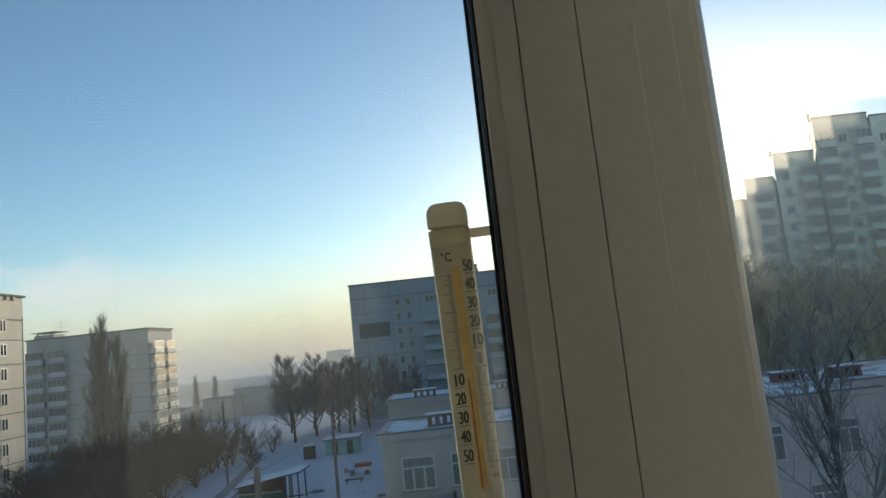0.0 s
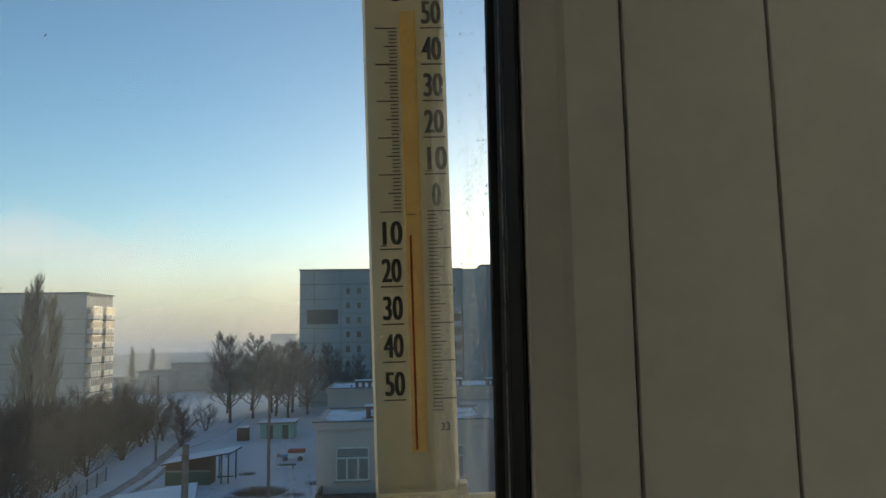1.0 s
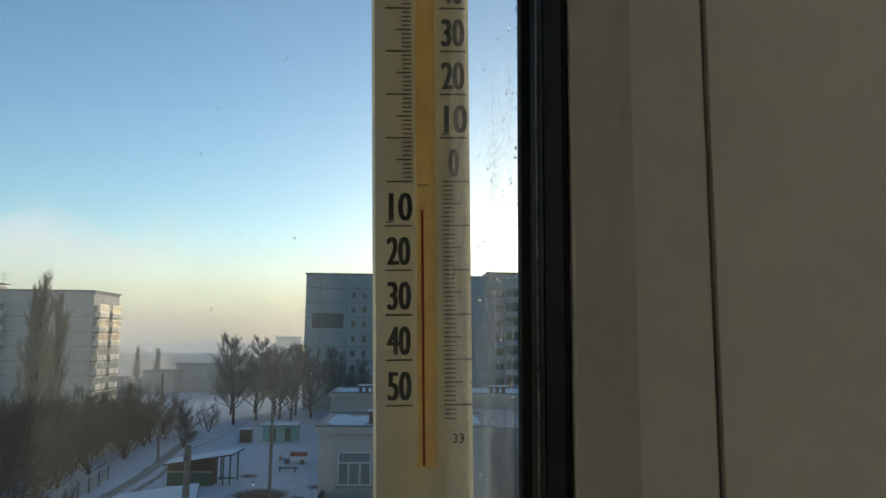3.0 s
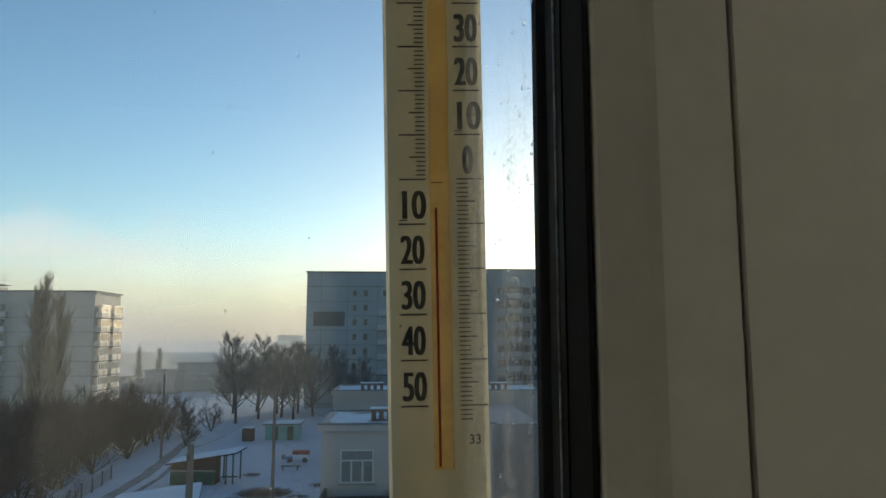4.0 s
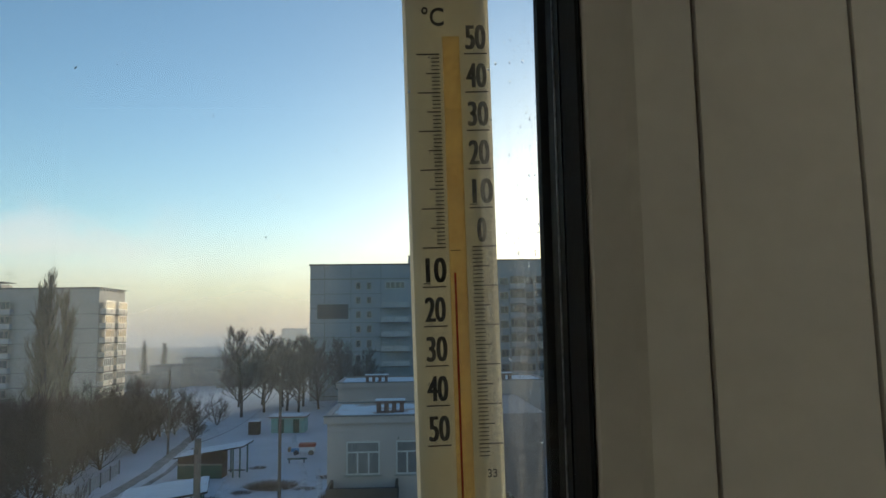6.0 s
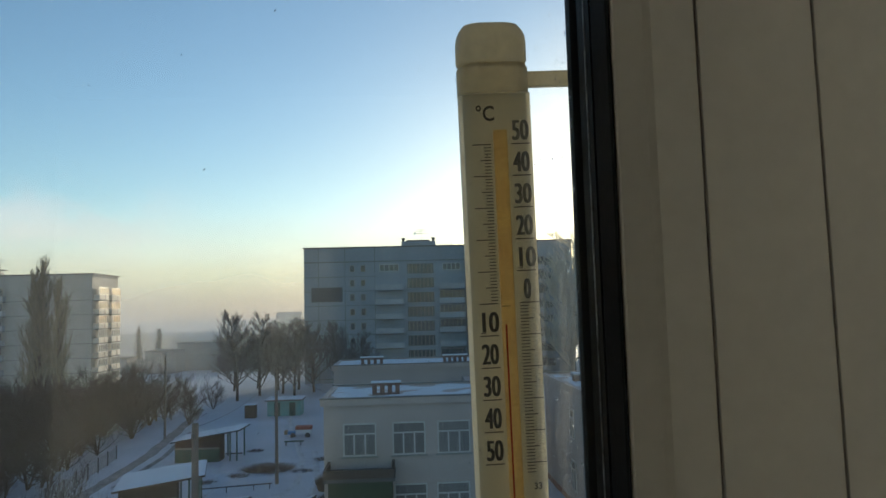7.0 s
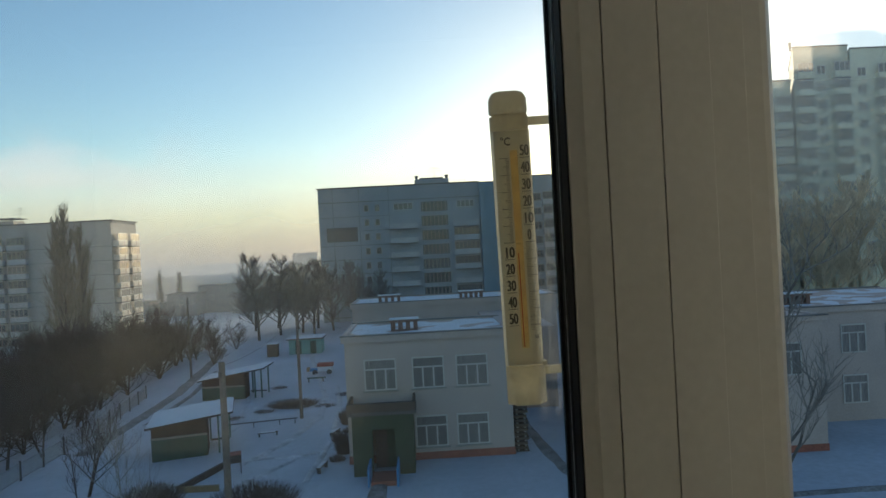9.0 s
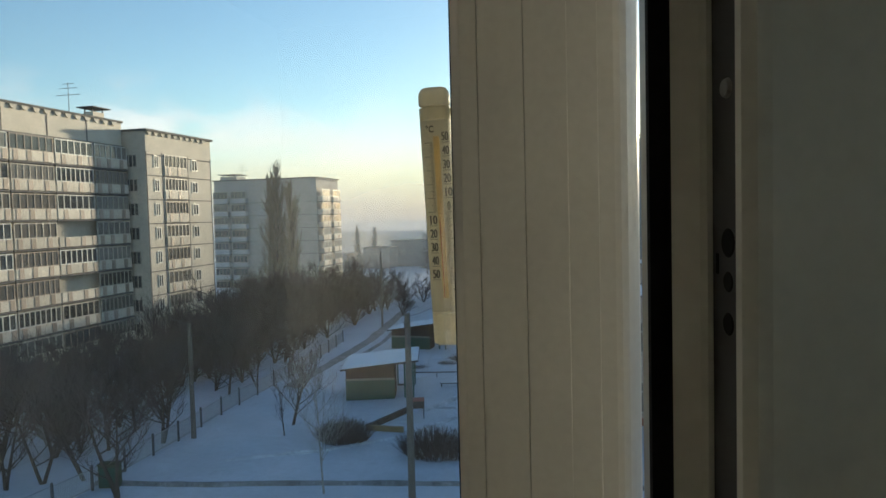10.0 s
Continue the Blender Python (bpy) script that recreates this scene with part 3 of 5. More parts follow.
strip("footpath", [(-3.1, 40.5), (-3.2, 38), (-2.4, 35)], 1.2, M_SLUSH, "cleared brown path to the porch", "path")

# ---- buildings ----
WINDOWS = {}


def window_meshes(w, h, lights, frame_mat, pane_mat, transom=0.0):
    key = (w, h, lights, frame_mat.name, pane_mat.name, transom)
    if key not in WINDOWS:
        fw = 0.09
        bars = [(-w / 2, -w / 2 + fw, 0, h), (w / 2 - fw, w / 2, 0, h), (-w / 2, w / 2, 0, fw), (-w / 2, w / 2, h - fw, h)]
        for i in range(1, lights):
            x = -w / 2 + w * i / lights
            bars.append((x - fw * .55, x + fw * .55, 0, transom or h))
        if transom:
            bars.append((-w / 2, w / 2, transom - fw / 2, transom + fw / 2))
        bm = lattice(bars, -0.06, 0.05)
        WINDOWS[key] = mesh_of(bm, "window", frame_mat), mesh_of(box(-w / 2 + .02, w / 2 - .02, -0.012, 0.012, .02, h - .02), "pane", pane_mat)
    return WINDOWS[key]


def put_window(parent, m, w, h, lights, frame_mat=M_FRAME, pane_mat=M_PANE, transom=0.0):
    f, p = window_meshes(w, h, lights, frame_mat, pane_mat, transom)
    ob = part("window", f, None, parent, m=m)
    part("pane", p, None, ob)
    return ob


def facing(x, y, z, yaw):
    """A pose whose -y looks out of a wall; yaw 0: out towards -y, 90: out towards +x."""
    return Matrix.Translation((x, y, z)) @ Matrix.Rotation(radians(yaw), 4, "Z")


BALC = {}


def put_balcony(parent, m, w, depth, mat, lights, glazed, frame_mat, pane_mat, h=1.05, split=()):
    key = ("b", w, depth, mat.name)
    if key not in BALC:
        bm = box(-w / 2, w / 2, -depth, 0, -0.16, 0.0)
        BALC[key] = mesh_of(bm, "balcony", M_SEAM)
        bm = box(-w / 2 + .05, w / 2 - .05, -depth - .05, -depth + .03, 0.06, h)
        for s in (-1, 1):
            box(s * w / 2 - .03, s * w / 2 + .03, -depth, 0, 0.0, h, bm)
        BALC[("p",) + key] = mesh_of(bm, "parapet", mat)
        BALC[("q",) + key] = mesh_of(box(-.28, .28, -depth - .09, -depth - .05, .05, h - .02), "infill_panel", M_FRAME_OLD)
    ob = part("balcony", BALC[key], None, parent, m=m)
    part("parapet", BALC[("p",) + key], None, ob)
    for s in split:
        part("infill_panel", BALC[("q",) + key], None, ob, m=Matrix.Translation((s * w, 0, 0)))
    if glazed:
        f, p = window_meshes(w - .1, 1.5, lights, frame_mat, pane_mat, 0.0)
        g = part("glazing", f, None, ob, m=Matrix.Translation((0, -depth + .05, h)))
        part("pane", p, None, g)
    return ob


def scallops(parent, m, length, step, mat):
    """The row of rounded concrete brackets under a roof edge."""
    me = mesh_of(prism([(math.cos(radians(a)) * step * .30, math.sin(radians(a)) * .42) for a in range(180, 361, 20)], 0, .18), "cornice_bracket", mat)
    n = int(length / step)
    for i in range(n):
        part("cornice_bracket", me, None, parent, m=m @ Matrix.Translation(((i + .5) * step, -0.02, 0)) @ Matrix.Rotation(radians(90), 4, "X"))


rnd = random.Random(4)


def antenna(name, at, h, label):
    a = tagged(empty(name, Matrix.Translation(at)), label, "antenna")
    part("mast", tube((0, 0, 0), (0, 0, h), .04, .03, 6), M_METAL, a)
    for k, w in ((.95, .7), (.82, 1.1), (.62, 1.5)):
        part("crossbar", tube((-w, 0, h * k), (w, 0, h * k), .03, .03, 5), M_METAL, a)
    return a


def block_a():
    """Long nine-storey block: stepped long front, sunlit end section."""
    b = tagged(empty("apartment_building"), "long weathered concrete-panel apartment block with glazed balconies", "building")
    top, st = 25.05, 2.83
    x1, x2 = -54.0, -52.0
    low = 24.14          # eaves of the end section
    wallbm = box(-66, x1 - 1.1, 20, 69.9, -3, top)
    part("wall", wallbm, M_PANEL_A, b)
    part("wall", box(-66, x2, 70.4, 83.9, -3, low), M_PANEL_A, b)
    part("roof", box(-66.2, x1 - .55, 20, 70.0, top, top + .25), M_TAR, b)
    part("roof", box(-66.2, x2 + .35, 70.2, 84.07, low, low + .25), M_TAR, b)
    part("attic_wall", box(x1 - 1.1, x1 - .75, 20, 69.9, 22.35, top), M_PANEL_A, b)
    scallops(b, facing(x1 - .75, 30.6, top, 90), 39.2, 1.38, M_PANEL_A)
    scallops(b, facing(x2, 70.4, low, 90), 13.5, 1.23, M_PANEL_A)
    seam = mesh_of(box(-.06, .06, -.03, .02, 0, 2.8), "seam", M_SEAM)
    for k in range(8):
        z = 21.85 - st * (k + 1)
        for i in range(8):
            y = 67.15 - 5.5 * i
            kind = rnd.random()
            fm = M_FRAME if kind < .3 else M_FRAME_BEIGE if kind < .75 else M_FRAME_OLD
            put_balcony(b, facing(x1 - 1.1, y, z + .65, 90), 5.35, 1.05, M_BALCONY, rnd.choice((6, 7, 8)), rnd.random() < .92, fm, M_CURTAIN if rnd.random() < .5 else M_PANE, split=(-.3, .12, .42) if i % 2 else (-.38, -.08, .3))
        # recess windows
        put_window(b, facing(-54.0, 70.38, z + .95, 0), 1.6, 1.5, 3, M_FRAME_BEIGE, M_PANE)
        # end section
        put_window(b, facing(x2 + .02, 72.2, z + .95, 90), 0.9, 1.45, 2, M_FRAME, M_PANE)
        put_balcony(b, facing(x2, 76.0, z + .08, 90), 4.7, .10, M_BALCONY, rnd.choice((5, 6, 7)), True, M_FRAME_BEIGE if rnd.random() < .7 else M_FRAME_OLD, M_CURTAIN, split=(.12, -.3))
        put_window(b, facing(x2 + .02, 80.0, z + .95, 90), 1.2, 1.45, 2, M_FRAME, M_PANE)
        for y in (70.45, 73.4, 78.6, 83.8):
            part("seam", seam, None, b, m=facing(x2, y, z, 90))
        part("floor_seam", box(x2 - .02, x2 + .03, 70.4, 83.9, z - .07, z + .05), M_SEAM, b)
    for y in (36.9, 42.4, 47.9, 53.4, 58.9, 64.4):
        part("seam", box(x1 - .77, x1 - .72, y - .07, y + .07, 22.35, top), M_SEAM, b)
    part("ledge", box(x1 - 1.0, x1 - .55, 20, 69.9, 22.25, 22.45), M_SEAM, b)
    part("ledge", box(x2 - .02, x2 + .05, 70.4, 83.9, 21.35, 21.5), M_SEAM, b)
    v = part("vent_house", box(-56.9, -55.7, 66.6, 68.4, top + .2, top + 1.0), M_PANEL_A, b)
    part("vent_roof", box(-57.4, -55.2, 66.1, 68.9, top + 1.4, top + 1.52), M_TAR, v)
    for x in (-56.8, -55.8):
        for y in (66.7, 68.3):
            part("post", box(x - .06, x + .06, y - .06, y + .06, top + 1.0, top + 1.4), M_METAL, v)
    antenna("roof_antenna", (-56.5, 64.0, top + .2), 3.6, "thin metal television antenna on the block's roof")


def block_b():
    b = tagged(empty("apartment_building"), "hazy grey apartment block with one sunlit end", "building")
    top, st = 22.32, 2.83
    xa, xb, y0, y1 = -86.0, -61.4, 140.0, 152.3
    part("wall", box(xa, xb, y0, y1, -3, top), M_PANEL_B, b)
    part("roof", box(xa - .3, xb + .3, y0 - .3, y1 + .3, top, top + .25), M_TAR, b)
    part("vent_house", box(-85.6, -81.5, 142, 146, top + .2, top + 1.1), M_PANEL_B, b)
    part("vent_roof", box(-86, -81, 141.6, 146.4, top + 1.5, top + 1.65), M_TAR, b)
    for x in (-85, -82):
        part("post", box(x - .1, x + .1, 142.2, 142.4, top + 1.1, top + 1.5), M_METAL, b)
    scallops(b, facing(xb, y0, top, 90), 12.2, 1.5, M_PANEL_B)
    for k in range(8):
        z = top - 2.2 - st * (k + 1)
        for y in (142.9, 148.9):
            put_balcony(b, facing(xb, y, z, 90), 4.4, 1.1, M_BALCONY, 5, True, M_FRAME, M_CURTAIN, split=(.1,))
        for x in (-84.0, -79.6):
            put_balcony(b, facing(x, y0, z, 0), 3.6, 1.0, M_BALCONY_SHADE, 4, True, M_FRAME_OLD, M_PANE)
        part("floor_seam", box(xa, xb + .02, y0 - .03, y0 + .02, z - .05, z + .05), M_SEAM, b)
    for x in (-73.0, -67.2):
        part("seam", box(x - .05, x + .05, y0 - .035, y0, -3, top), M_SEAM, b)
    antenna("roof_antenna", (-80.6, 143.0, top + .2), 3.6, "thin metal television antenna on the hazy block")


def block_c():
    b = tagged(empty("apartment_building"), "bluish shaded concrete-panel apartment block with balcony columns", "building")
    top, st = 26.0, 2.8
    y0 = 136.0
    part("wall", box(-19.6, 11.9, y0, 149, -1, top), M_PANEL_C, b)
    part("wall", box(11.9, 15.6, y0 - 2.2, 149, -1, top - .1), M_PANEL_BLUE, b, "blue painted projecting bay")
    part("wall", box(15.6, 33, y0 - .5, 149, -1, top + .6), M_PANEL_C, b)
    part("roof", box(-19.8, 12.0, y0 - .2, 149.2, top, top + .25), M_TAR, b)
    part("roof", box(15.5, 33.2, y0 - .7, 149.2, top + .6, top + .85), M_TAR, b)
    pent = part("lift_house", box(-.6, 6.1, y0 - .1, 144, top + .25, top + 1.1), M_PANEL_C, b)
    part("cornice", box(.4, 5.0, y0 - .2, 143, top + 1.1, top + 1.35), M_TAR, pent)
    for x in (-.2, 5.7):
        part("vent_cap", tube((x, y0 + .4, top + 1.1), (x, y0 + .4, top + 1.8), .2, .42, 10), M_METAL, pent)
    part("insulated_patch", box(-18.2, -12.2, y0 - .06, y0, 15.6, 18.4), M_METAL, b, "dark insulated patch on the wall")
    part("roof_band", box(-19.6, 12, y0 - .05, y0, 23.2, 23.4), M_SEAM, b)
    for x in (-16.8, -11.7, -5.9):
        part("seam", box(x - .05, x + .05, y0 - .04, y0, 0, top), M_SEAM, b)
    for k in range(8):
        z = 23.2 - st * (k + 1)
        part("floor_seam", box(-19.6, -5.5, y0 - .03, y0, z - .05, z + .06), M_SEAM, b)
        for x, w in ((-3.1, 5.4), (9.1, 5.0)):
            if k:
                put_balcony(b, facing(x, y0, z, 0), w, 1.2, M_BALCONY_SHADE, 6, rnd.random() < .6, M_FRAME_OLD, M_PANE)
            else:
                put_window(b, facing(x, y0, z + .9, 0), w * .7, 1.4, 4, M_FRAME, M_PANE)
        for i in range(7):
            x = .7 + i * .75
            part("stair_slat", box(x - .09, x + .09, y0 - .22, y0, z + .35, z + 2.3), M_STAIR, b)
        part("stair_glass", box(.4, 5.6, y0 - .04, y0, z + .35, z + 2.3), M_PANE, b)
        for x in (-10.3, -8.2):
            put_window(b, facing(x, y0, z + .9, 0), 0.9, 1.3, 1, M_FRAME_OLD, M_PANE)
        for x in (18.2, 23.2, 28.2):
            put_window(b, facing(x, y0 - .5, z + 1.4, 0), 1.6, 1.4, 2, M_FRAME_OLD, M_PANE)
        put_balcony(b, facing(20.7, y0 - .5, z + .5, 0), 3.0, 1.0, M_BALCONY_SHADE, 4, True, M_FRAME_OLD, M_PANE)
        put_balcony(b, facing(25.7, y0 - .5, z + .5, 0), 3.0, 1.0, M_BALCONY_SHADE, 4, True, M_FRAME_OLD, M_PANE)
    antenna("roof_antenna", (3.4, 138, top + 1.35), 2.4, "thin metal mast on the lift house")


def block_d():
    b = tagged(empty("apartment_tower"), "tall stepped grey apartment tower against the light", "building")
    y0 = 110.0
    steps = ((47.8, 50.0, 31.1), (50.0, 54.8, 34.2), (54.8, 61.5, 37.7), (61.5, 70.5, 42.7), (70.5, 81.1, 42.0))
    for i, (xa, xb, z) in enumerate(steps):
        off = (3.0, 2.2, 1.2, 0.0, -.6)[i]
        part("wall", prism([(xa, y0 + off), (xb, y0 + off), (xb + 8, y0 + 16), (xa + 8, y0 + 16)], -1, z), M_PANEL_D, b)
        part("roof", prism([(xa - .15, y0 + off - .2), (xb, y0 + off - .2), (xb + 8, y0 + 16), (xa + 7.85, y0 + 16)], z, z + .2), M_TAR, b)
        st = 2.8
        for k in range(int((z - 3) / st)):
            zz = z - 2.4 - st * (k + 1)
            if zz < 6:
                continue
            n = int((xb - xa) / 3.0)
            for j in range(n):
                x = xa + (j + .5) * (xb - xa) / max(1, n)
                if i == 4 and j == n - 1:
                    continue
                if (j + i) % 2:
                    put_balcony(b, facing(x, y0 + off, zz, 0), 2.7, .9, M_PANEL_D, 3, True, M_FRAME, M_CURTAIN)
                else:
                    put_window(b, facing(x, y0 + off, zz + .8, 0), 1.4, 1.4, 2, M_FRAME, M_CURTAIN)
    part("flue", tube((62.2, 112, 42.7), (62.2, 112, 44.1), .18, .25, 8), M_METAL, b)
    part("flue", tube((55.4, 113, 37.7), (55.4, 113, 38.7), .18, .25, 8), M_METAL, b)


def block_e():
    b = tagged(empty("apartment_building"), "apartment block in haze under the low sun", "building")
    plan = [(44.4, 180.0), (50.3, 130.0), (53.1, 133.0), (60.0, 180.0)]
    part("wall", prism(plan, -1, 29.9), M_PANEL_E, b)
    part("roof", prism([(44.1, 180.2), (50.0, 129.6), (53.4, 132.8), (60.4, 180.2)], 29.9, 30.15), M_TAR, b)
    yaw = -90 + math.degrees(math.atan2(5.9, 50))
    for k in range(9):
        for j in range(13):
            f = (j + .5) / 13
            put_window(b, facing(44.4 + 5.9 * f - .02, 180 - 50 * f, 2.6 + 2.9 * k, yaw), 1.8, 1.4, 2, M_FRAME_OLD, M_PANE)


block_a()
block_b()
block_c()
block_d()
block_e()

# ---- nursery school ----


def roof_edge(parent, x0, x1, y0, y1, z, t=.35, h=.45):
    """A low parapet round a flat roof, one part a side."""
    part("parapet", box(x0, x1, y0, y0 + t, z, z + h), M_KG, parent)
    part("parapet", box(x0, x1, y1 - t, y1, z, z + h), M_KG, parent)
    part("parapet", box(x0, x0 + t, y0 + t, y1 - t, z, z + h), M_KG, parent)
    part("parapet", box(x1 - t, x1, y0 + t, y1 - t, z, z + h), M_KG, parent)
    for xa, xb, ya, yb in ((x0 - .06, x1 + .06, y0 - .06, y0 + t + .04), (x0 - .06, x1 + .06, y1 - t - .04, y1 + .06)):
        part("coping", box(xa, xb, ya, yb, z + h, z + h + .06), M_RIM, parent)
    bm = bmesh.new()
    nx, ny = int((x1 - x0) / .6), int((y1 - y0) / .6)
    g = [[bm.verts.new((x0 + t + (x1 - x0 - 2 * t) * i / nx, y0 + t + (y1 - y0 - 2 * t) * j / ny, z + h - .10 + .10 * noise.noise((i * .35 + x0, j * .35 + y0, 1)))) for i in range(nx + 1)] for j in range(ny + 1)]
    for j in range(ny):
        for i in range(nx):
            bm.faces.new((g[j][i], g[j][i + 1], g[j + 1][i + 1], g[j + 1][i])).smooth = True
    part("roof_snow", bm, M_SNOW_ROOF, parent, "snow lying on the flat roof")


def brick_vent(parent, x0, x1, y0, y1, z0, z1):
    v = part("brick_vent", box(x0, x1, y0, y1, z0, z0 + (z1 - z0) * .3), M_BRICK, parent, "brick ventilation stack with openings")
    n = max(2, int((x1 - x0) / .6))
    for i in range(n + 1):
        x = x0 + .14 + (x1 - x0 - .28) * i / n
        part("pier", box(x - .14, x + .14, y0, y1, z0 + (z1 - z0) * .3, z1 - .12), M_BRICK, v)
    part("slab", box(x0 - .12, x1 + .12, y0 - .12, y1 + .12, z1 - .12, z1), M_BRICK, v)
    part("snow_cap", box(x0 - .10, x1 + .10, y0 - .10, y1 + .10, z1, z1 + .09, bevel=.04), M_SNOW_ROOF, v)


def nursery():
    k = tagged(empty("nursery_school"), "two-storey whitewashed brick nursery school with snowy flat roofs", "building")
    # front wing
    part("wall", box(-5.25, 5.3, 44, 52, .5, 8.0), M_KG, k)
    part("plinth", box(-5.28, 5.33, 43.96, 52.04, -.6, .5), M_KG_BASE, k, "red-brown painted plinth")
    roof_edge(k, -5.45, 5.45, 43.8, 52.2, 7.7, h=.42)
    for x in (-3.05, 0.0, 2.8):
        put_window(k, facing(x, 43.98, 4.6, 0), 2.05, 2.0, 3, M_FRAME_KG, M_KGPANE, transom=1.35)
        part("sill", box(x - 1.15, x + 1.15, 43.85, 44, 4.5, 4.58), M_POLE, k)
    for x in (0.05, 2.7):
        put_window(k, facing(x, 43.98, .85, 0), 2.05, 2.0, 3, M_FRAME_KG, M_KGPANE, transom=1.35)
        part("sill", box(x - 1.15, x + 1.15, 43.85, 44, .75, .83), M_POLE, k)
    brick_vent(k, -2.35, -.55, 46.6, 47.4, 7.75, 8.75)
    # right wing
    part("wall", box(11.0, 24.0, 41, 56, .4, 8.1), M_KG, k)
    part("plinth", box(10.97, 24.03, 40.96, 56.04, -.6, .4), M_KG_BASE, k, "red-brown painted plinth")
    roof_edge(k, 10.8, 24.2, 40.8, 56.2, 7.9, h=.3)
    for x, w, z, lights in ((12.63, 1.9, 4.65, 3), (16.57, .72, 4.65, 1), (17.85, .72, 4.65, 1), (21.6, 2.0, 4.65, 3), (15.0, 1.9, 1.22, 3), (20.2, 2.0, 1.22, 3)):
        put_window(k, facing(x, 40.98, z, 0), w, 2.0, lights, M_FRAME_KG, M_KGPANE, transom=1.45)
    for y in (43.3, 46.9):
        for z in (4.6, 1.2):
            put_window(k, facing(10.98, y, z, -90), 1.2, 2.0, 2, M_FRAME_KG, M_KGPANE, transom=1.4)
    for x0, x1, y0, top in ((14.2, 15.4, 47.7, 8.85), (14.8, 16.2, 43.5, 8.75), (16.6, 17.5, 54.6, 8.8), (11.9, 12.6, 49.5, 8.7)):
        v = part("vent_box", box(x0, x1, y0, y0 + .75, 7.95, top - .16), M_BRICK, k, "low brown brick roof vent")
        part("slab", box(x0 - .13, x1 + .13, y0 - .13, y0 + .88, top - .16, top - .08), M_POLE, v)
        part("snow_cap", box(x0 - .11, x1 + .11, y0 - .11, y0 + .86, top - .08, top + .05, bevel=.05), M_SNOW_ROOF, v)
    brick_vent(k, 22.0, 23.8, 49.6, 50.3, 8.0, 8.75)
    part("roof_pipe", tube((14.9, 50.2, 7.9), (14.9, 50.2, 9.9), .04, .04, 6), M_METAL, k)
    # rear wing and links
    part("wall", box(-7.6, 14.0, 73, 82, -.5, 7.7), M_KG, k)
    roof_edge(k, -7.8, 14.2, 72.8, 82.2, 7.5, h=.5)
    brick_vent(k, -4.9, -2.6, 75, 76, 7.6, 8.6)
    brick_vent(k, 3.9, 6.4, 75, 76, 7.6, 8.6)
    brick_vent(k, 9.0, 10.6, 74.6, 75.6, 7.6, 8.6)
    part("wall", box(5.6, 10.6, 56.5, 72.6, -.5, 6.6), M_KG, k)
    part("wall", box(24.4, 40, 47, 60, -.5, 7.9), M_KG, k)
    roof_edge(k, 24.3, 40.2, 46.8, 60.2, 7.6, h=.4)
    for x in (26.4, 29.6, 32.8):
        for z in (4.7, 1.2):
            put_window(k, facing(x, 46.98, z, 0), 1.8, 2.0, 3, M_FRAME_KG, M_KGPANE, transom=1.4)
    brick_vent(k, 26.4, 28.4, 50, 51, 7.7, 8.7)
    # porch
    p = tagged(empty("porch"), "green painted entrance porch with a flat dark roof", "porch")
    part("side_wall", box(-4.75, -4.4, 41.5, 43.9, -.3, 3.65), M_PORCH, p)
    part("side_wall", box(-1.4, -1.05, 41.5, 43.9, -.3, 3.65), M_PORCH, p)
    part("front_wall", box(-4.4, -3.55, 41.5, 41.75, -.3, 3.65), M_PORCH, p)
    part("front_wall", box(-2.2, -1.4, 41.5, 41.75, -.3, 3.65), M_PORCH, p)
    part("lintel", box(-3.55, -2.2, 41.5, 41.75, 2.75, 3.65), M_PORCH, p)
    part("door", box(-3.5, -2.75, 43.0, 43.06, 0, 2.7), M_DARKWOOD, p, "brown door standing in the porch")
    part("back_wall", box(-2.75, -2.2, 43.0, 43.1, 0, 2.7), M_PORCH, p)
    part("roof", box(-5.0, -.85, 41.2, 43.95, 3.65, 3.85), M_TAR, p)
    part("roof_rim", box(-5.0, -.9, 41.25, 41.4, 3.85, 4.35), M_DARKWOOD, p)
    part("roof_rim", box(-5.0, -4.85, 41.4, 43.9, 3.85, 4.35), M_DARKWOOD, p)
    part("roof_rim", box(-1.05, -.9, 41.4, 43.9, 3.85, 4.35), M_DARKWOOD, p)
    part("steps", box(-3.6, -2.15, 39.6, 41.5, -.3, .25), M_KG_BASE, p, "brown entrance steps")
    for x in (-3.72, -2.05):
        r = part("railing", box(x - .05, x + .05, 39.4, 41.5, .9, 1.05), M_BLUEPAINT, p, "blue painted railing")
        for y in (39.45, 40.4, 41.4):
            part("post", box(x - .06, x + .06, y - .06, y + .06, -.2, .95), M_BLUEPAINT, r)
        part("side_board", box(x - .03, x + .03, 39.45, 41.4, .1, .75), M_BLUEPAINT, r)



def board_stack():
    s = tagged(empty("board_stack", Matrix.Translation((5.85, 44.9, 0))), "tall dark stack of boards beside the nursery wall", "board stack")
    r = random.Random(77)
    for i in range(11):
        z, o = -.1 + i * .29, r.uniform(-.09, .09)
        part("board", box(-.42 + o, .42 + o, -.5, .6, z, z + .17, bevel=.02), M_DARKWOOD, s)
        part("spacer", box(-.3, -.18, -.4, .5, z + .17, z + .29), M_POLE, s)
        part("spacer", box(.18, .3, -.4, .5, z + .17, z + .29), M_POLE, s)


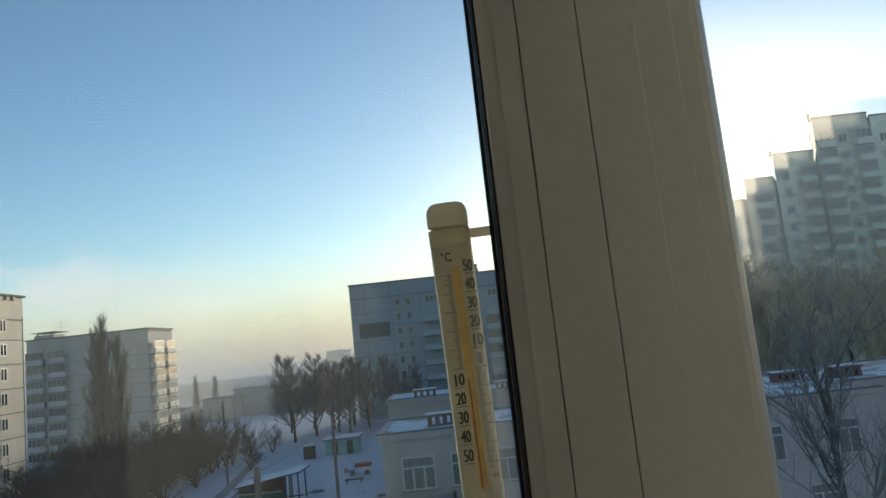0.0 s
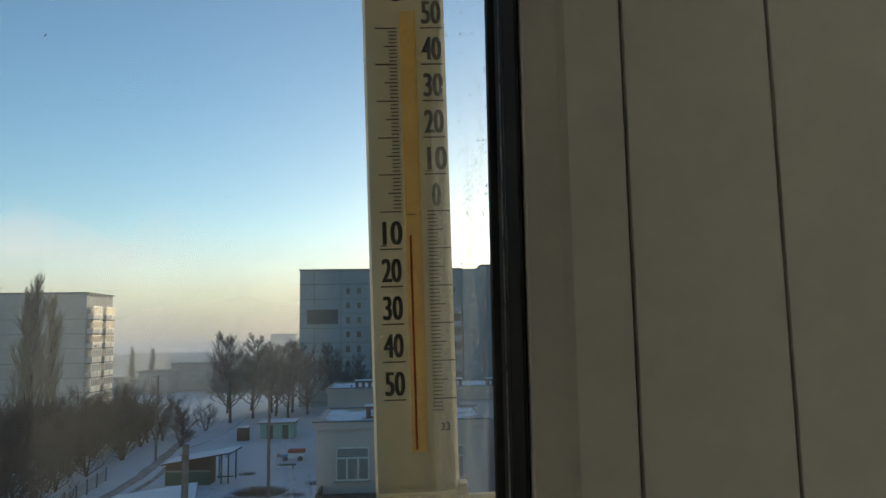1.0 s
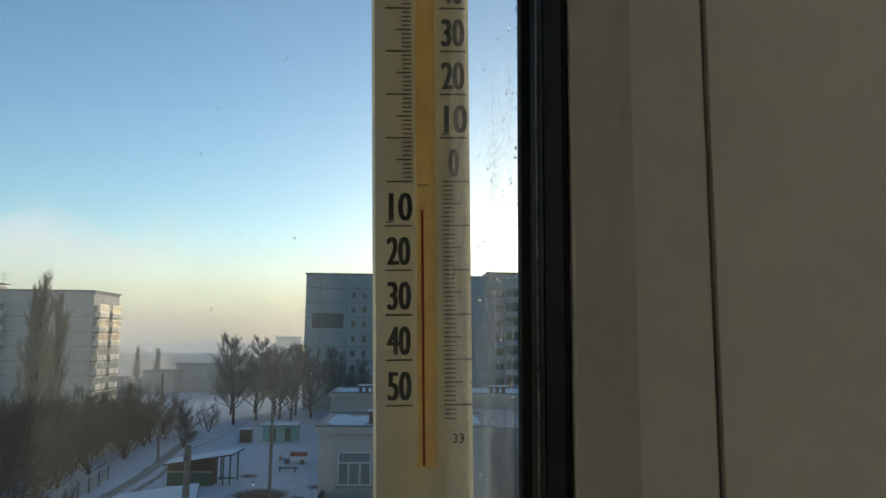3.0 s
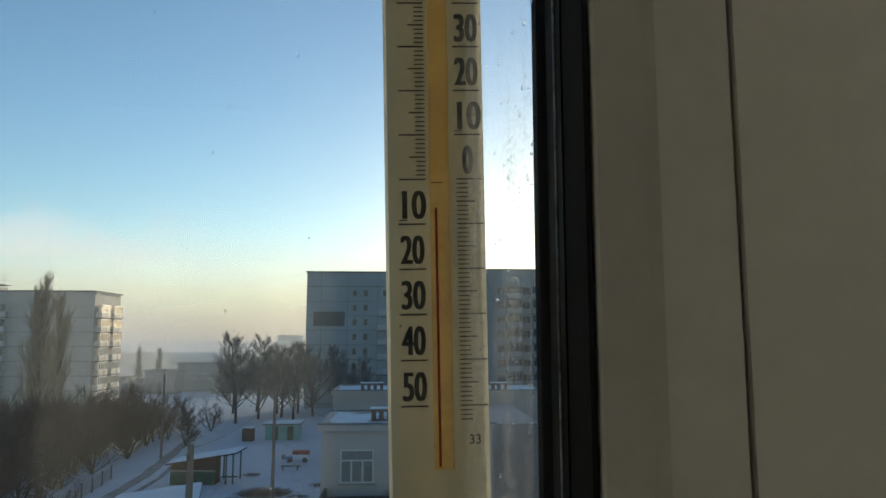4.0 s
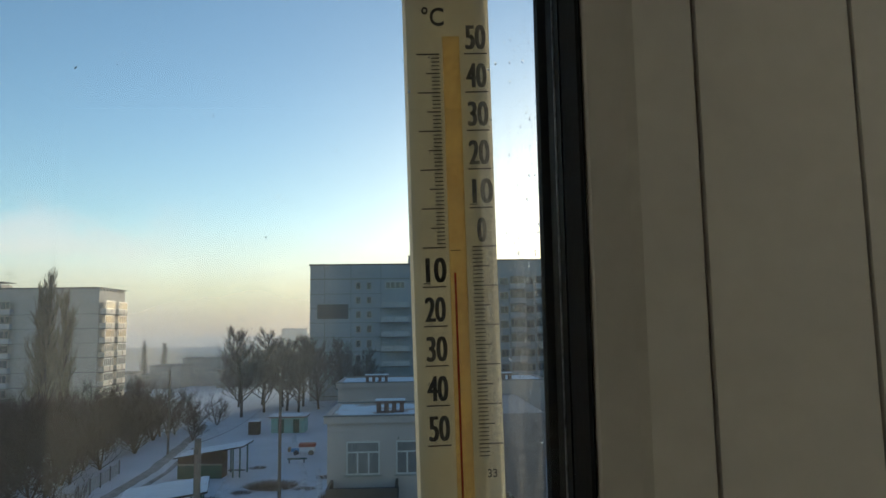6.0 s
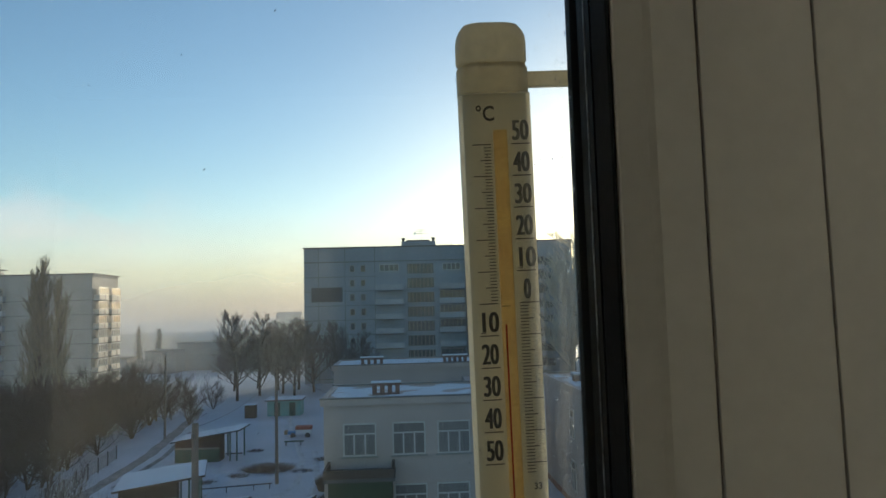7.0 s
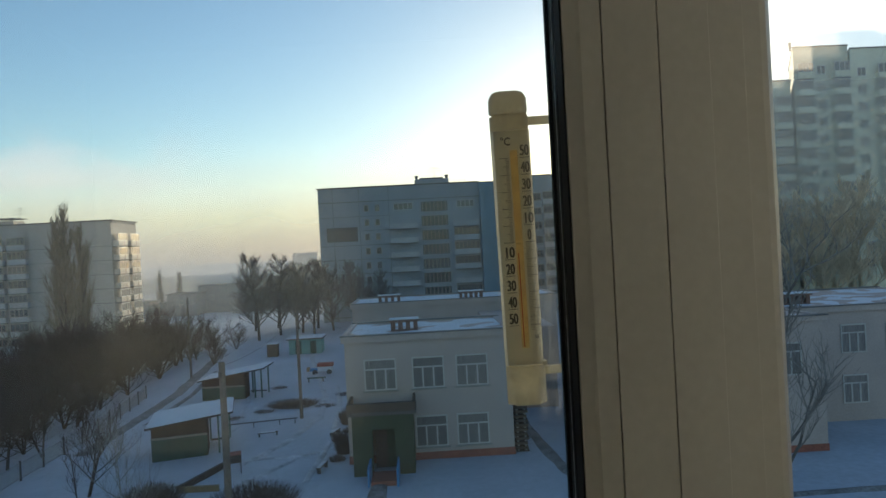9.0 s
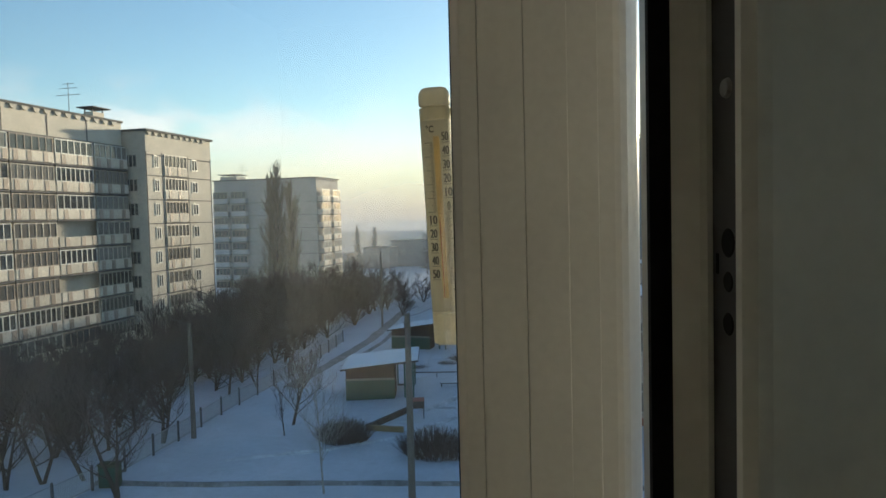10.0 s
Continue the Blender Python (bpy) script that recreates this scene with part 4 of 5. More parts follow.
def utility_box():
    u = tagged(empty("utility_box", Matrix.Translation((-24.9, 29.4, 0)) @ Matrix.Rotation(radians(12), 4, "Z")), "dark green metal box standing by the fence", "utility box")
    part("body", box(-.5, .5, 0, .5, -.2, 1.15, bevel=.03), M_PORCH, u)
    part("lid", box(-.55, .55, -.05, .55, 1.15, 1.22, bevel=.02), M_PORCH, u)
    part("door", box(-.42, .42, -.03, -.003, .05, 1.05, bevel=.01), M_TEAL, u)


nursery()
board_stack()
utility_box()

# ---- sheds, poles, yard things ----


def shed(name, x, y, turn, w, bay, d, low, high, label):
    """Play shed: closed teal back wall, open bay on posts, lean-to roof rising along its length."""
    s = tagged(empty(name, Matrix.Translation((x, y, 0)) @ Matrix.Rotation(radians(turn), 4, "Z")), label, "shed")
    full = w + bay

    def top(px):
        return low + (high - low) * px / full

    def sloped(x0, x1, y0, y1, z0, drop):
        bm = box(x0, x1, y0, y1, 0, 1)
        for v in bm.verts:
            v.co.z = z0 if v.co.z < .5 else top(v.co.x) - drop
        return bm

    part("back_wall", box(0, w, 0, .12, -.2, low * .68), M_TEAL, s, "teal boarded wall")
    # shade below the roof edge is put into these near-black boards
    part("upper_wall", sloped(.02, w - .02, .03, .11, low * .68, .02), M_SHEDWOOD, s, "upper boards coloured dark for the shade under the roof")
    part("rail_board", box(-.05, w + .02, -.06, 0, low * .64, low * .64 + .14), M_TEAL_GREY, s, "greyed board along the wall")
    for i in range(1, int(w / .9)):
        part("batten", box(i * .9 - .03, i * .9 + .03, -.025, 0, -.1, low * .62), M_TEAL, s)
    part("side_wall", sloped(w - .12, w, .13, d * .55, -.2, .02), M_SHEDWOOD, s)
    part("side_wall", sloped(0, .12, .13, d * .9, -.2, .02), M_SHEDWOOD, s)
    part("bench", box(w + .05, full - .1, d * .55, d * .55 + .35, .35, .42), M_SHEDWOOD, s)
    for px, py in ((full - .75, .25), (full - .12, d - .3), (w, d - .3), (full - .12, .25)):
        part("post", sloped(px - .06, px + .06, py - .06, py + .06, -.2, .02), M_TEAL, s)
    bm = bmesh.new()
    box(-.35, full + .3, -.35, d + .3, 0, .13, bm)
    for v in bm.verts:
        v.co.z += top(v.co.x)
    part("roof", bm, M_SHEDWOOD, s)
    bm = bmesh.new()
    nx, ny = 18, 12
    g = [[bm.verts.new((-.33 + (full + .6) * i / nx, -.33 + (d + .6) * j / ny, top(-.33 + (full + .6) * i / nx) + .135 + (.0 if i in (0, nx) or j in (0, ny) else .13 + .06 * noise.noise((i * .4 + x, j * .4, 3))))) for i in range(nx + 1)] for j in range(ny + 1)]
    for j in range(ny):
        for i in range(nx):
            bm.faces.new((g[j][i], g[j][i + 1], g[j + 1][i + 1], g[j + 1][i])).smooth = True
    part("roof_snow", bm, M_SNOW_ROOF, s, "snow lying on the roof")
    return s


shed("play_shed", -18.95, 47.25, 14, 3.6, 1.5, 4.6, 2.25, 2.75, "teal and dark wooden play shed under a snowy roof")
shed("play_shed", -21.7, 67.0, -3, 4.1, 1.7, 3.0, 1.85, 2.75, "farther teal play shed with snow on its roof")


def pole(x, y, h, r, label, lamp=False):
    p = tagged(empty("utility_pole", Matrix.Translation((x, y, 0))), label, "pole")
    part("shaft", tube((0, 0, -.3), (0, 0, h), r, r * .72, 12), M_POLE_DARK, p)
    if lamp:
        part("bracket", tube((0, 0, h - .1), (-1.2, -.3, h + .35), .04, .03, 6), M_METAL, p)
    else:
        part("bracket", box(-.07, .07, -r - .10, -r + .04, h - .55, h - .35), M_METAL, p)
    return p


pole(-8.05, 27.0, 9.45, .17, "grey concrete utility pole standing in the snowy yard")
pole(-25.2, 37.4, 7.2, .16, "concrete lamp pole beside the yard fence", lamp=True)
pole(-10.6, 57.4, 9.1, .15, "slim grey utility pole near the nursery")
pole(-27.0, 80.0, 9.3, .14, "dark distant utility pole along the track")


def wire(p, q, sag, name="power_line"):
    bm = bmesh.new()
    pts = [Vector(p).lerp(Vector(q), i / 16) - Vector((0, 0, sag * 4 * (i / 16) * (1 - i / 16))) for i in range(17)]
    for a, c in zip(pts, pts[1:]):
        tube(a, c, .012, .012, 4, bm)
    tagged(part(name, bm, M_METAL, None), "thin dark overhead wire between poles", "wire")


wire((-10.6, 57.4, 8.9), (5.1, 44.0, 5.3), .5)
wire((-61.5, 141, 23.2), (-19.4, 138, 26.4), 2.2)
wire((-8.05, 27, 9.3), (-10.6, 57.4, 8.9), .6)


def hut():
    h = tagged(empty("hut", Matrix.Translation((-18.7, 95.0, 0))), "small turquoise hut with dark doorways in the snow", "hut")
    part("wall", box(0, 4.4, 0, 3, -.2, 2.0), M_TEAL_LIGHT, h)
    for x in (.9, 2.9):
        part("door", box(x, x + .8, -.05, 0, 0, 1.75), M_TEAL, h)
    part("roof", box(-.3, 4.7, -.4, 3.3, 2.0, 2.12), M_TAR, h)
    part("roof_snow", box(-.28, 4.68, -.38, 3.28, 2.12, 2.25, bevel=.05), M_SNOW_ROOF, h)
    c = tagged(empty("wooden_crate", Matrix.Translation((-21.4, 93.7, 0))), "dark wooden box standing by the hut", "box")
    part("body", box(0, 1.4, 0, 1.2, -.2, 1.7, bevel=.03), M_DARKWOOD, c)
    part("lid", box(-.06, 1.46, -.06, 1.26, 1.7, 1.8, bevel=.02), M_SNOW_ROOF, c)
    r = tagged(empty("playground_car", Matrix.Translation((-12.35, 78.2, 0))), "red and white wooden playground car in the snow", "play car")
    part("body", box(0, 1.7, 0, .9, .3, .8, bevel=.06), M_SNOW_ROOF, r, "white painted lower body")
    part("hood", box(-.05, 1.75, -.04, .94, .8, 1.2, bevel=.08), M_REDPAINT, r, "faded red upper body")
    part("bonnet", box(-.9, -.02, .1, .8, .3, .62, bevel=.05), M_BLUEPAINT, r, "blue painted bonnet")
    part("bumper", box(-1.25, -.95, .1, .8, .3, .75, bevel=.05), M_YELLOWWOOD, r)
    for x in (-.3, 1.3):
        part("wheel", tube((x, -.08, .2), (x, 0, .2), .3, .3, 14), M_METAL, r)
    s = tagged(empty("slide_frame", Matrix.Translation((-11.9, 73.5, 0))), "low dark playground frame half buried in snow", "play frame")
    part("board", box(-.9, 1.1, 0, .12, .35, .5), M_TEAL, s)
    for x in (-.7, .8):
        part("leg", box(x - .06, x + .06, 0, .12, -.2, .36), M_METAL, s)


hut()


def yard():
    t = tagged(empty("wooden_table", Matrix.Translation((-12.9, 43.2, 0)) @ Matrix.Rotation(radians(15), 4, "Z")), "brown board table on thin metal legs", "table")
    for i in range(4):
        part("board", box(-.1, 1.0, i * .22, i * .22 + .2, 1.18, 1.25), M_KG_BASE, t)
    part("side_board", box(-.1, 1.0, -.03, -.003, .72, 1.2), M_DARKWOOD, t)
    for x in (-.05, .95):
        for y in (.05, .8):
            part("leg", tube((x, y, -.2), (x, y, 1.18), .035, .035, 6), M_METAL, t)
    s = tagged(empty("sandbox_edge"), "yellow and dark boards edging a snowed-in sandbox", "sandbox")
    part("board", box(-14.9, -12.5, 40.35, 40.55, -.1, .38), M_YELLOWWOOD, s, "yellow painted board")
    bm = box(0, 4.6, -.09, .09, -.1, .40)
    bm.transform(Matrix.Translation((-14.9, 40.45, 0)) @ Matrix.Rotation(radians(72), 4, "Z"))
    part("board", bm, M_DARKWOOD, s)
    for x, y, turn in ((-12.2, 52.1, 12), (-7.1, 51.4, 74), (-6.9, 43.2, 79)):
        b = tagged(empty("bench", Matrix.Translation((x, y, 0)) @ Matrix.Rotation(radians(turn), 4, "Z")), "low dark playground bench poking out of snow", "bench", group="benches in the yard")
        part("seat", box(-.75, .75, -.13, .13, .30, .35), M_DARKWOOD, b)
        part("snow_cap", box(-.70, .55, -.11, .12, .35, .41, bevel=.02), M_SNOW_ROOF, b)
        for lx in (-.8, .8):
            part("leg", box(lx * .8 - .05, lx * .8 + .05, -.12, .12, -.2, .30), M_METAL, b)
    b = tagged(empty("climbing_frame", Matrix.Translation((-13.0, 55.3, 0)) @ Matrix.Rotation(radians(11), 4, "Z")), "long low dark rail above the snow", "rail")
    part("bar", tube((-3.2, 0, .45), (2.4, 0, .45), .05, .05, 8), M_METAL, b)
    for x in (-3.0, -1, 1, 2.2):
        part("post", tube((x, 0, -.2), (x, 0, .45), .04, .04, 6), M_METAL, b)


yard()


def fence():
    f = tagged(empty("fence"), "grey metal yard fence with dark posts along the trees", "fence", kind="structure")
    line = [(-26.2, 22.0), (-25.5, 29.0), (-25.8, 36.7), (-26.4, 45.0), (-26.5, 56.0), (-28.2, 70.0)]
    posts = []
    for (xa, ya), (xb, yb) in zip(line, line[1:]):
        n = max(1, round(math.hypot(xb - xa, yb - ya) / 2.6))
        posts += [(xa + (xb - xa) * i / n, ya + (yb - ya) * i / n) for i in range(n)]
    posts.append(line[-1])
    pm = mesh_of(box(-.05, .05, -.05, .05, -.3, 1.30), "post", M_METAL)
    for x, y in posts:
        part("post", pm, None, f, m=Matrix.Translation((x, y, ground_height(x, y))))
    for (xa, ya), (xb, yb) in zip(posts, posts[1:]):
        L = math.hypot(xb - xa, yb - ya)
        bm = box(.1, L - .1, -.02, .02, 1.10, 1.14)
        box(.1, L - .1, -.02, .02, .15, .20, bm)
        n = int(L / .11)
        for i in range(n):
            x = .12 + (L - .24) * i / (n - 1)
            box(x - .009, x + .009, -.008, .008, .12, 1.16, bm)
        part("fence_panel", bm, M_FENCE, f, m=Matrix.Translation((xa, ya, ground_height(xa, ya))) @ Matrix.Rotation(math.atan2(yb - ya, xb - xa), 4, "Z"))


fence()

# ---- trees ----


def grow(seed, h, spread, levels, twig, lean=0.0, first=.25, poplar=False, kids=(6, 5, 5, 4), low=.55, reach=.52, taper=.35, girth=1.0):
    """Vertices and faces of a bare tree: thick wood and fine twigs apart."""
    r = random.Random(seed)
    wood, fine = ([], []), ([], [])

    def limb(store, a, b, ra, rb, sides):
        vs, fs = store
        d = (b - a).normalized()
        side = d.cross(Vector((.3, .9, .1)) if abs(d.z) > .8 else Vector((0, 0, 1))).normalized()
        other = d.cross(side)
        base = len(vs)
        for p, rad in ((a, ra), (b, rb)):
            for i in range(sides):
                ang = math.tau * i / sides
                vs.append(p + (side * math.cos(ang) + other * math.sin(ang)) * rad)
        for i in range(sides):
            j = (i + 1) % sides
            fs.append((base + i, base + j, base + sides + j, base + sides + i))

    def branch(p, d, length, rad, level):
        n = 5 if level == 0 else 3 if level == 1 else 2
        q = p.copy()
        pts = [q.copy()]
        for i in range(n):
            jit = .16 if level else .07
            d = (d + Vector((r.uniform(-jit, jit), r.uniform(-jit, jit), r.uniform(-jit * .4, jit) + (.10 if level else .0)))).normalized()
            q = q + d * (length / n)
            pts.append(q.copy())
        for i in range(n):
            ra, rb = rad * (1 - .75 * i / n), rad * (1 - .75 * (i + 1) / n)
            limb(wood if level < 2 else fine, pts[i], pts[i + 1], max(ra, twig), max(rb, twig * .7), 6 if level == 0 else 4 if level == 1 else 3)
        if level >= levels:
            return
        k = kids[min(level, len(kids) - 1)]
        for i in range(k):
            f = first + (1 - first) * (i + r.random() * .8) / k if level == 0 else .2 + .8 * (i + r.random()) / k
            f = min(f, .98)
            seg = min(n - 1, int(f * n))
            at = pts[seg].lerp(pts[seg + 1], f * n - seg)
            ang = r.uniform(0, math.tau)
            out = Vector((math.cos(ang), math.sin(ang), 0))
            up = (2.4 if poplar else r.uniform(low, low + .7))
            nd = (out * spread + Vector((0, 0, up)) * .8 + d * .35).normalized() if level == 0 else (d * .75 + Vector((r.uniform(-1, 1), r.uniform(-1, 1), r.uniform(-.35, .9))) * (.35 if poplar else .75)).normalized()
            branch(at, nd, length * ((.30 if poplar else reach) if level == 0 else .58) * r.uniform(.7, 1.15) * (1 - taper * f if level == 0 else 1), rad * (.42 if level == 0 else .5), level + 1)

    branch(Vector((0, 0, -.2)), Vector((lean, 0, 1)).normalized(), h, (h * .018 + .03) * girth, 0)
    return wood, fine


def tree_meshes(seed, h, spread, levels, twig, bark=M_BARK, twigs=M_TWIG, **kw):
    out = []
    for (vs, fs), mat, name in zip(grow(seed, h, spread, levels, twig, **kw), (bark, twigs), ("trunk", "crown")):
        me = bpy.data.meshes.new(name)
        me.from_pydata(vs, [], fs)
        me.materials.append(mat)
        out.append(me)
    return out


def plant(meshes, x, y, scale, turn, label, name="tree", group=""):
    t = tagged(empty(name, Matrix.Translation((x, y, ground_height(x, y))) @ Matrix.Rotation(radians(turn), 4, "Z") @ Matrix.Diagonal((scale, scale, scale, 1))), label, "tree", group)
    part("trunk", meshes[0], None, t)
    part("crown", meshes[1], None, t)
    return t


def clump_meshes(seed, stems=3, low_h=4.3, high_h=6.4, levels=3, twig=.0085, kids=(11, 6, 6), low=-.25):
    """A tangled tree of several crooked stems from one root."""
    r = random.Random(seed)
    both = [([], []), ([], [])]
    for k in range(stems):
        a, lean = r.uniform(0, math.tau), r.uniform(.08, .5)
        turn = Matrix.Rotation(a, 4, "Z")
        for store, (vs, fs) in zip(both, grow(seed * 7 + k, r.uniform(low_h, high_h), 1.1, levels, twig, lean=lean, first=.05 if stems > 2 else .2, kids=kids, low=low, reach=.62)):
            base = len(store[0])
            store[0].extend(turn @ v for v in vs)
            store[1].extend(tuple(q + base for q in f) for f in fs)
    out = []
    for (vs, fs), mat, name in zip(both, (M_BARK, M_TWIG), ("trunk", "crown")):
        me = bpy.data.meshes.new(name)
        me.from_pydata(vs, [], fs)
        me.materials.append(mat)
        out.append(me)
    return out


# frost colour, made paler and warmer to hold the glare of backlight
M_FROST = material("backlit_frosted_twigs", (0.80, 0.71, 0.56), 0.9, vary=0.15, scale=.05, fine=.5, translucent=0.5)
# bark and twigs greyed in colour for the sunny haze around them
M_GREYBARK = material("glow_greyed_bark", (0.13, 0.115, 0.105), 0.9, vary=0.25, scale=2, fine=18, bump=0.4)
M_GREYTWIG = material("glow_greyed_twigs", (0.23, 0.205, 0.185), 0.9, vary=0.2, scale=1, fine=8)
PALE = tree_meshes(17, 6.6, 1.2, 4, .008, M_GREYTWIG, M_GREYTWIG, first=.2, kids=(9, 6, 5, 3), low=.2, reach=.6)
LONE = tree_meshes(23, 10.6, .85, 4, .005, M_GREYBARK, M_GREYTWIG, first=.22, kids=(13, 6, 5, 3), low=.9, reach=.5, taper=.45)
NEAR = [clump_meshes(10 + i, 2, 3.9, 5.2, 4, .0075, (7, 5, 4, 3), .1) for i in range(3)]
MASS = [clump_meshes(30 + i) for i in range(5)]
TALL = [tree_meshes(50 + i, 13.0, 1.1, 4, .022, first=.10, kids=(24, 7, 5, 3), low=.1, reach=.44, taper=.72) for i in range(3)]
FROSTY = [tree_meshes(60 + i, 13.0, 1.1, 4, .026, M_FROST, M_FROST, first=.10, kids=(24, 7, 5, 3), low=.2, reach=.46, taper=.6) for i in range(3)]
POPLAR = [tree_meshes(70 + i, 22, .66, 3, .013, M_BARK, M_POPLAR, first=.05, poplar=True, kids=(46, 8, 6), taper=.5) for i in range(2)]
BIRCH = tree_meshes(90, 6.0, .8, 3, .004, M_BIRCH, M_BIRCH, first=.2, kids=(14, 6, 4), low=.2, reach=.45, girth=.42)
SAPLING = tree_meshes(91, 3.4, .6, 3, .008, first=.05, kids=(5, 5, 4), girth=.6)

bare = "bare dark winter tree standing in snow"
for i, (x, y, s) in enumerate([(-28.7, 29.2, .95), (-26.9, 30.1, .9), (-30.0, 28.2, 1.0), (-26.6, 36.3, 1.05), (-28.6, 47.3, .9), (-27.7, 50.1, .85), (-23.6, 28.5, 1.0), (-20.2, 40.9, .85), (-27.7, 56, .8), (-31.5, 33, 1), (-29.5, 40.5, .95), (-29.0, 34.5, .9), (-33, 30.5, 1.05), (-35.5, 33, 1.0)]):
    plant(NEAR[i % 3], x, y, s, i * 77, bare + " beside the fence", group="trees along the fence")
plant(SAPLING, -19.7, 38.7, 1.0, 20, "thin bare sapling in the snow", "sapling")
plant(BIRCH, -13.6, 30.6, 1.0, 0, "young pale birch with thin bare branches", "birch_tree")
rt = random.Random(8)
for i in range(70):
    y = 33 + 66 * (i / 70) ** .85
    inner = -29.6 - max(0, y - 60) * .055
    x = inner - 18 * rt.random() ** 1.3
    plant(MASS[i % 5], x, y + rt.uniform(-2, 2), rt.uniform(.85, 1.1) * (.62 + .38 * min(1, max(0, (y - 45) / 30))), rt.uniform(0, 360), "tangled bare tree in a dense dark row", group="dense trees before the blocks")
for i in range(34):
    x, y = -32.5 - 18 * rt.random(), 28 + 32 * rt.random()
    plant(MASS[i % 5], x, y, rt.uniform(.55, .78), rt.uniform(0, 360), "tangled bare tree in a dense dark row", group="dense trees before the blocks")
plant(LONE, 15.2, 29.0, 1.0, 40, "tall dark bare tree in front of the nursery wing")
plant(PALE, 27.5, 36.5, .95, 140, "grey bare tree in front of the nursery wing")
for i, (x, y, s) in enumerate([(-31.5, 96, .55), (-30.2, 100, .62), (-31.4, 104, .7), (-27.4, 90, .5), (-28.2, 104, .6)]):
    plant(MASS[i % 5], x, y, s, i * 97, "small tangled tree beside the track", group="dense trees before the blocks")
for i, (x, y, s) in enumerate([(-27.0, 113.5, 1.0), (-24.6, 119, .95), (-21.2, 121, .88), (-18.6, 117, .78), (-31.0, 128, .75), (-16.0, 122, .85), (-12.2, 124, .85), (-23, 127, .85), (-27.5, 131, .8), (-19.4, 127, .9), (-8, 126, .7)]):
    plant(TALL[i % 3], x, y, s, i * 50, "tall bare tree standing in haze", group="tall trees in haze")
for i, (x, y, s) in enumerate([(-56.2, 110, .93), (-53.9, 112, .84), (-57.8, 113, .86)]):
    plant(POPLAR[i % 2], x, y, s, i * 50, "tall narrow bare poplar", "poplar_tree", "poplars")
for i, (x, y, s) in enumerate([(-75.9, 203, .48), (-70.4, 204, .47)]):
    plant(POPLAR[i % 2], x, y, s, 30 + i * 70, "far narrow poplar fading in mist", "poplar_tree", "poplars")
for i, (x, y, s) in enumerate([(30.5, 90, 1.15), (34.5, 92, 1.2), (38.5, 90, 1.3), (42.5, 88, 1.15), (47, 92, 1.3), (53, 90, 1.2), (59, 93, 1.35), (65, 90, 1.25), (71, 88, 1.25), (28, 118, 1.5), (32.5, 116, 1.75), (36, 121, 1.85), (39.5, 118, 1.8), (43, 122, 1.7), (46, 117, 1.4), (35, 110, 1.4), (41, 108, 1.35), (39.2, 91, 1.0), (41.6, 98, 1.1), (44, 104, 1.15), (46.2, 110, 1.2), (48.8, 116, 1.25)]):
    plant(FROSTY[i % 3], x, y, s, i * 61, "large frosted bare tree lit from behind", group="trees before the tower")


def bush(x, y, w, h, seed, label):
    r = random.Random(seed)
    vs, fs = [], []
    for _ in range(int(1200 * min(1, max(.12, w * h / 3)))):
        a, d = r.uniform(0, math.tau), math.sqrt(r.random())
        p = Vector((math.cos(a) * d * w * .4, math.sin(a) * d * w * .3, -.05))
        q = p + Vector((math.cos(a) * d * w * .16 + r.uniform(-.2, .2), math.sin(a) * d * w * .14 + r.uniform(-.2, .2), h * r.uniform(.55, 1.05) * (1.1 - .5 * d)))
        s = Vector((r.uniform(-1, 1), r.uniform(-1, 1), 0)).normalized() * .014
        k = len(vs)
        o = Vector((-s.y, s.x, 0))
        vs += [p + s, p - s, p + o, q + s * .5, q - s * .5, q + o * .5]
        fs += [(k, k + 1, k + 4, k + 3), (k + 1, k + 2, k + 5, k + 4), (k + 2, k, k + 3, k + 5)]
    me = bpy.data.meshes.new("bush")
    me.from_pydata(vs, [], fs)
    me.materials.append(M_TWIG)
    ob = new("bush", me)
    ob.matrix_world = Matrix.Translation((x, y, ground_height(x, y)))
    tagged(ob, label, "bush")


bush(-15.6, 38.3, 3.4, 1.5, 1, "dense bare round bush in the snow")
bush(-9.6, 37.2, 4.6, 1.6, 2, "wide bare twiggy bush in the snow")
bush(-12.2, 62.5, 4.5, .7, 3, "low bare hedge poking out of snow")
bush(-5.9, 46.5, 1.0, 1.3, 4, "bare shrub by the nursery wall")
bush(-6.3, 54.5, 1.6, 1.5, 5, "bare shrub by the nursery wall")
for i, y in enumerate((45.0, 47.6, 49.4, 51.8, 56.6, 59.0)):
    bush(-6.2 + .3 * math.sin(i * 2.3), y, 1.1, .55 + .2 * (i % 3), 20 + i, "low dry hedge along the nursery wall")
for i, (x, y) in enumerate(((-16.5, 58.5), (-14.4, 60.6), (-9.2, 61.4), (-8.0, 66.0), (-15.2, 71.0))):
    bush(x, y, 1.8, .35, 40 + i, "low dry stalks poking through the snow")

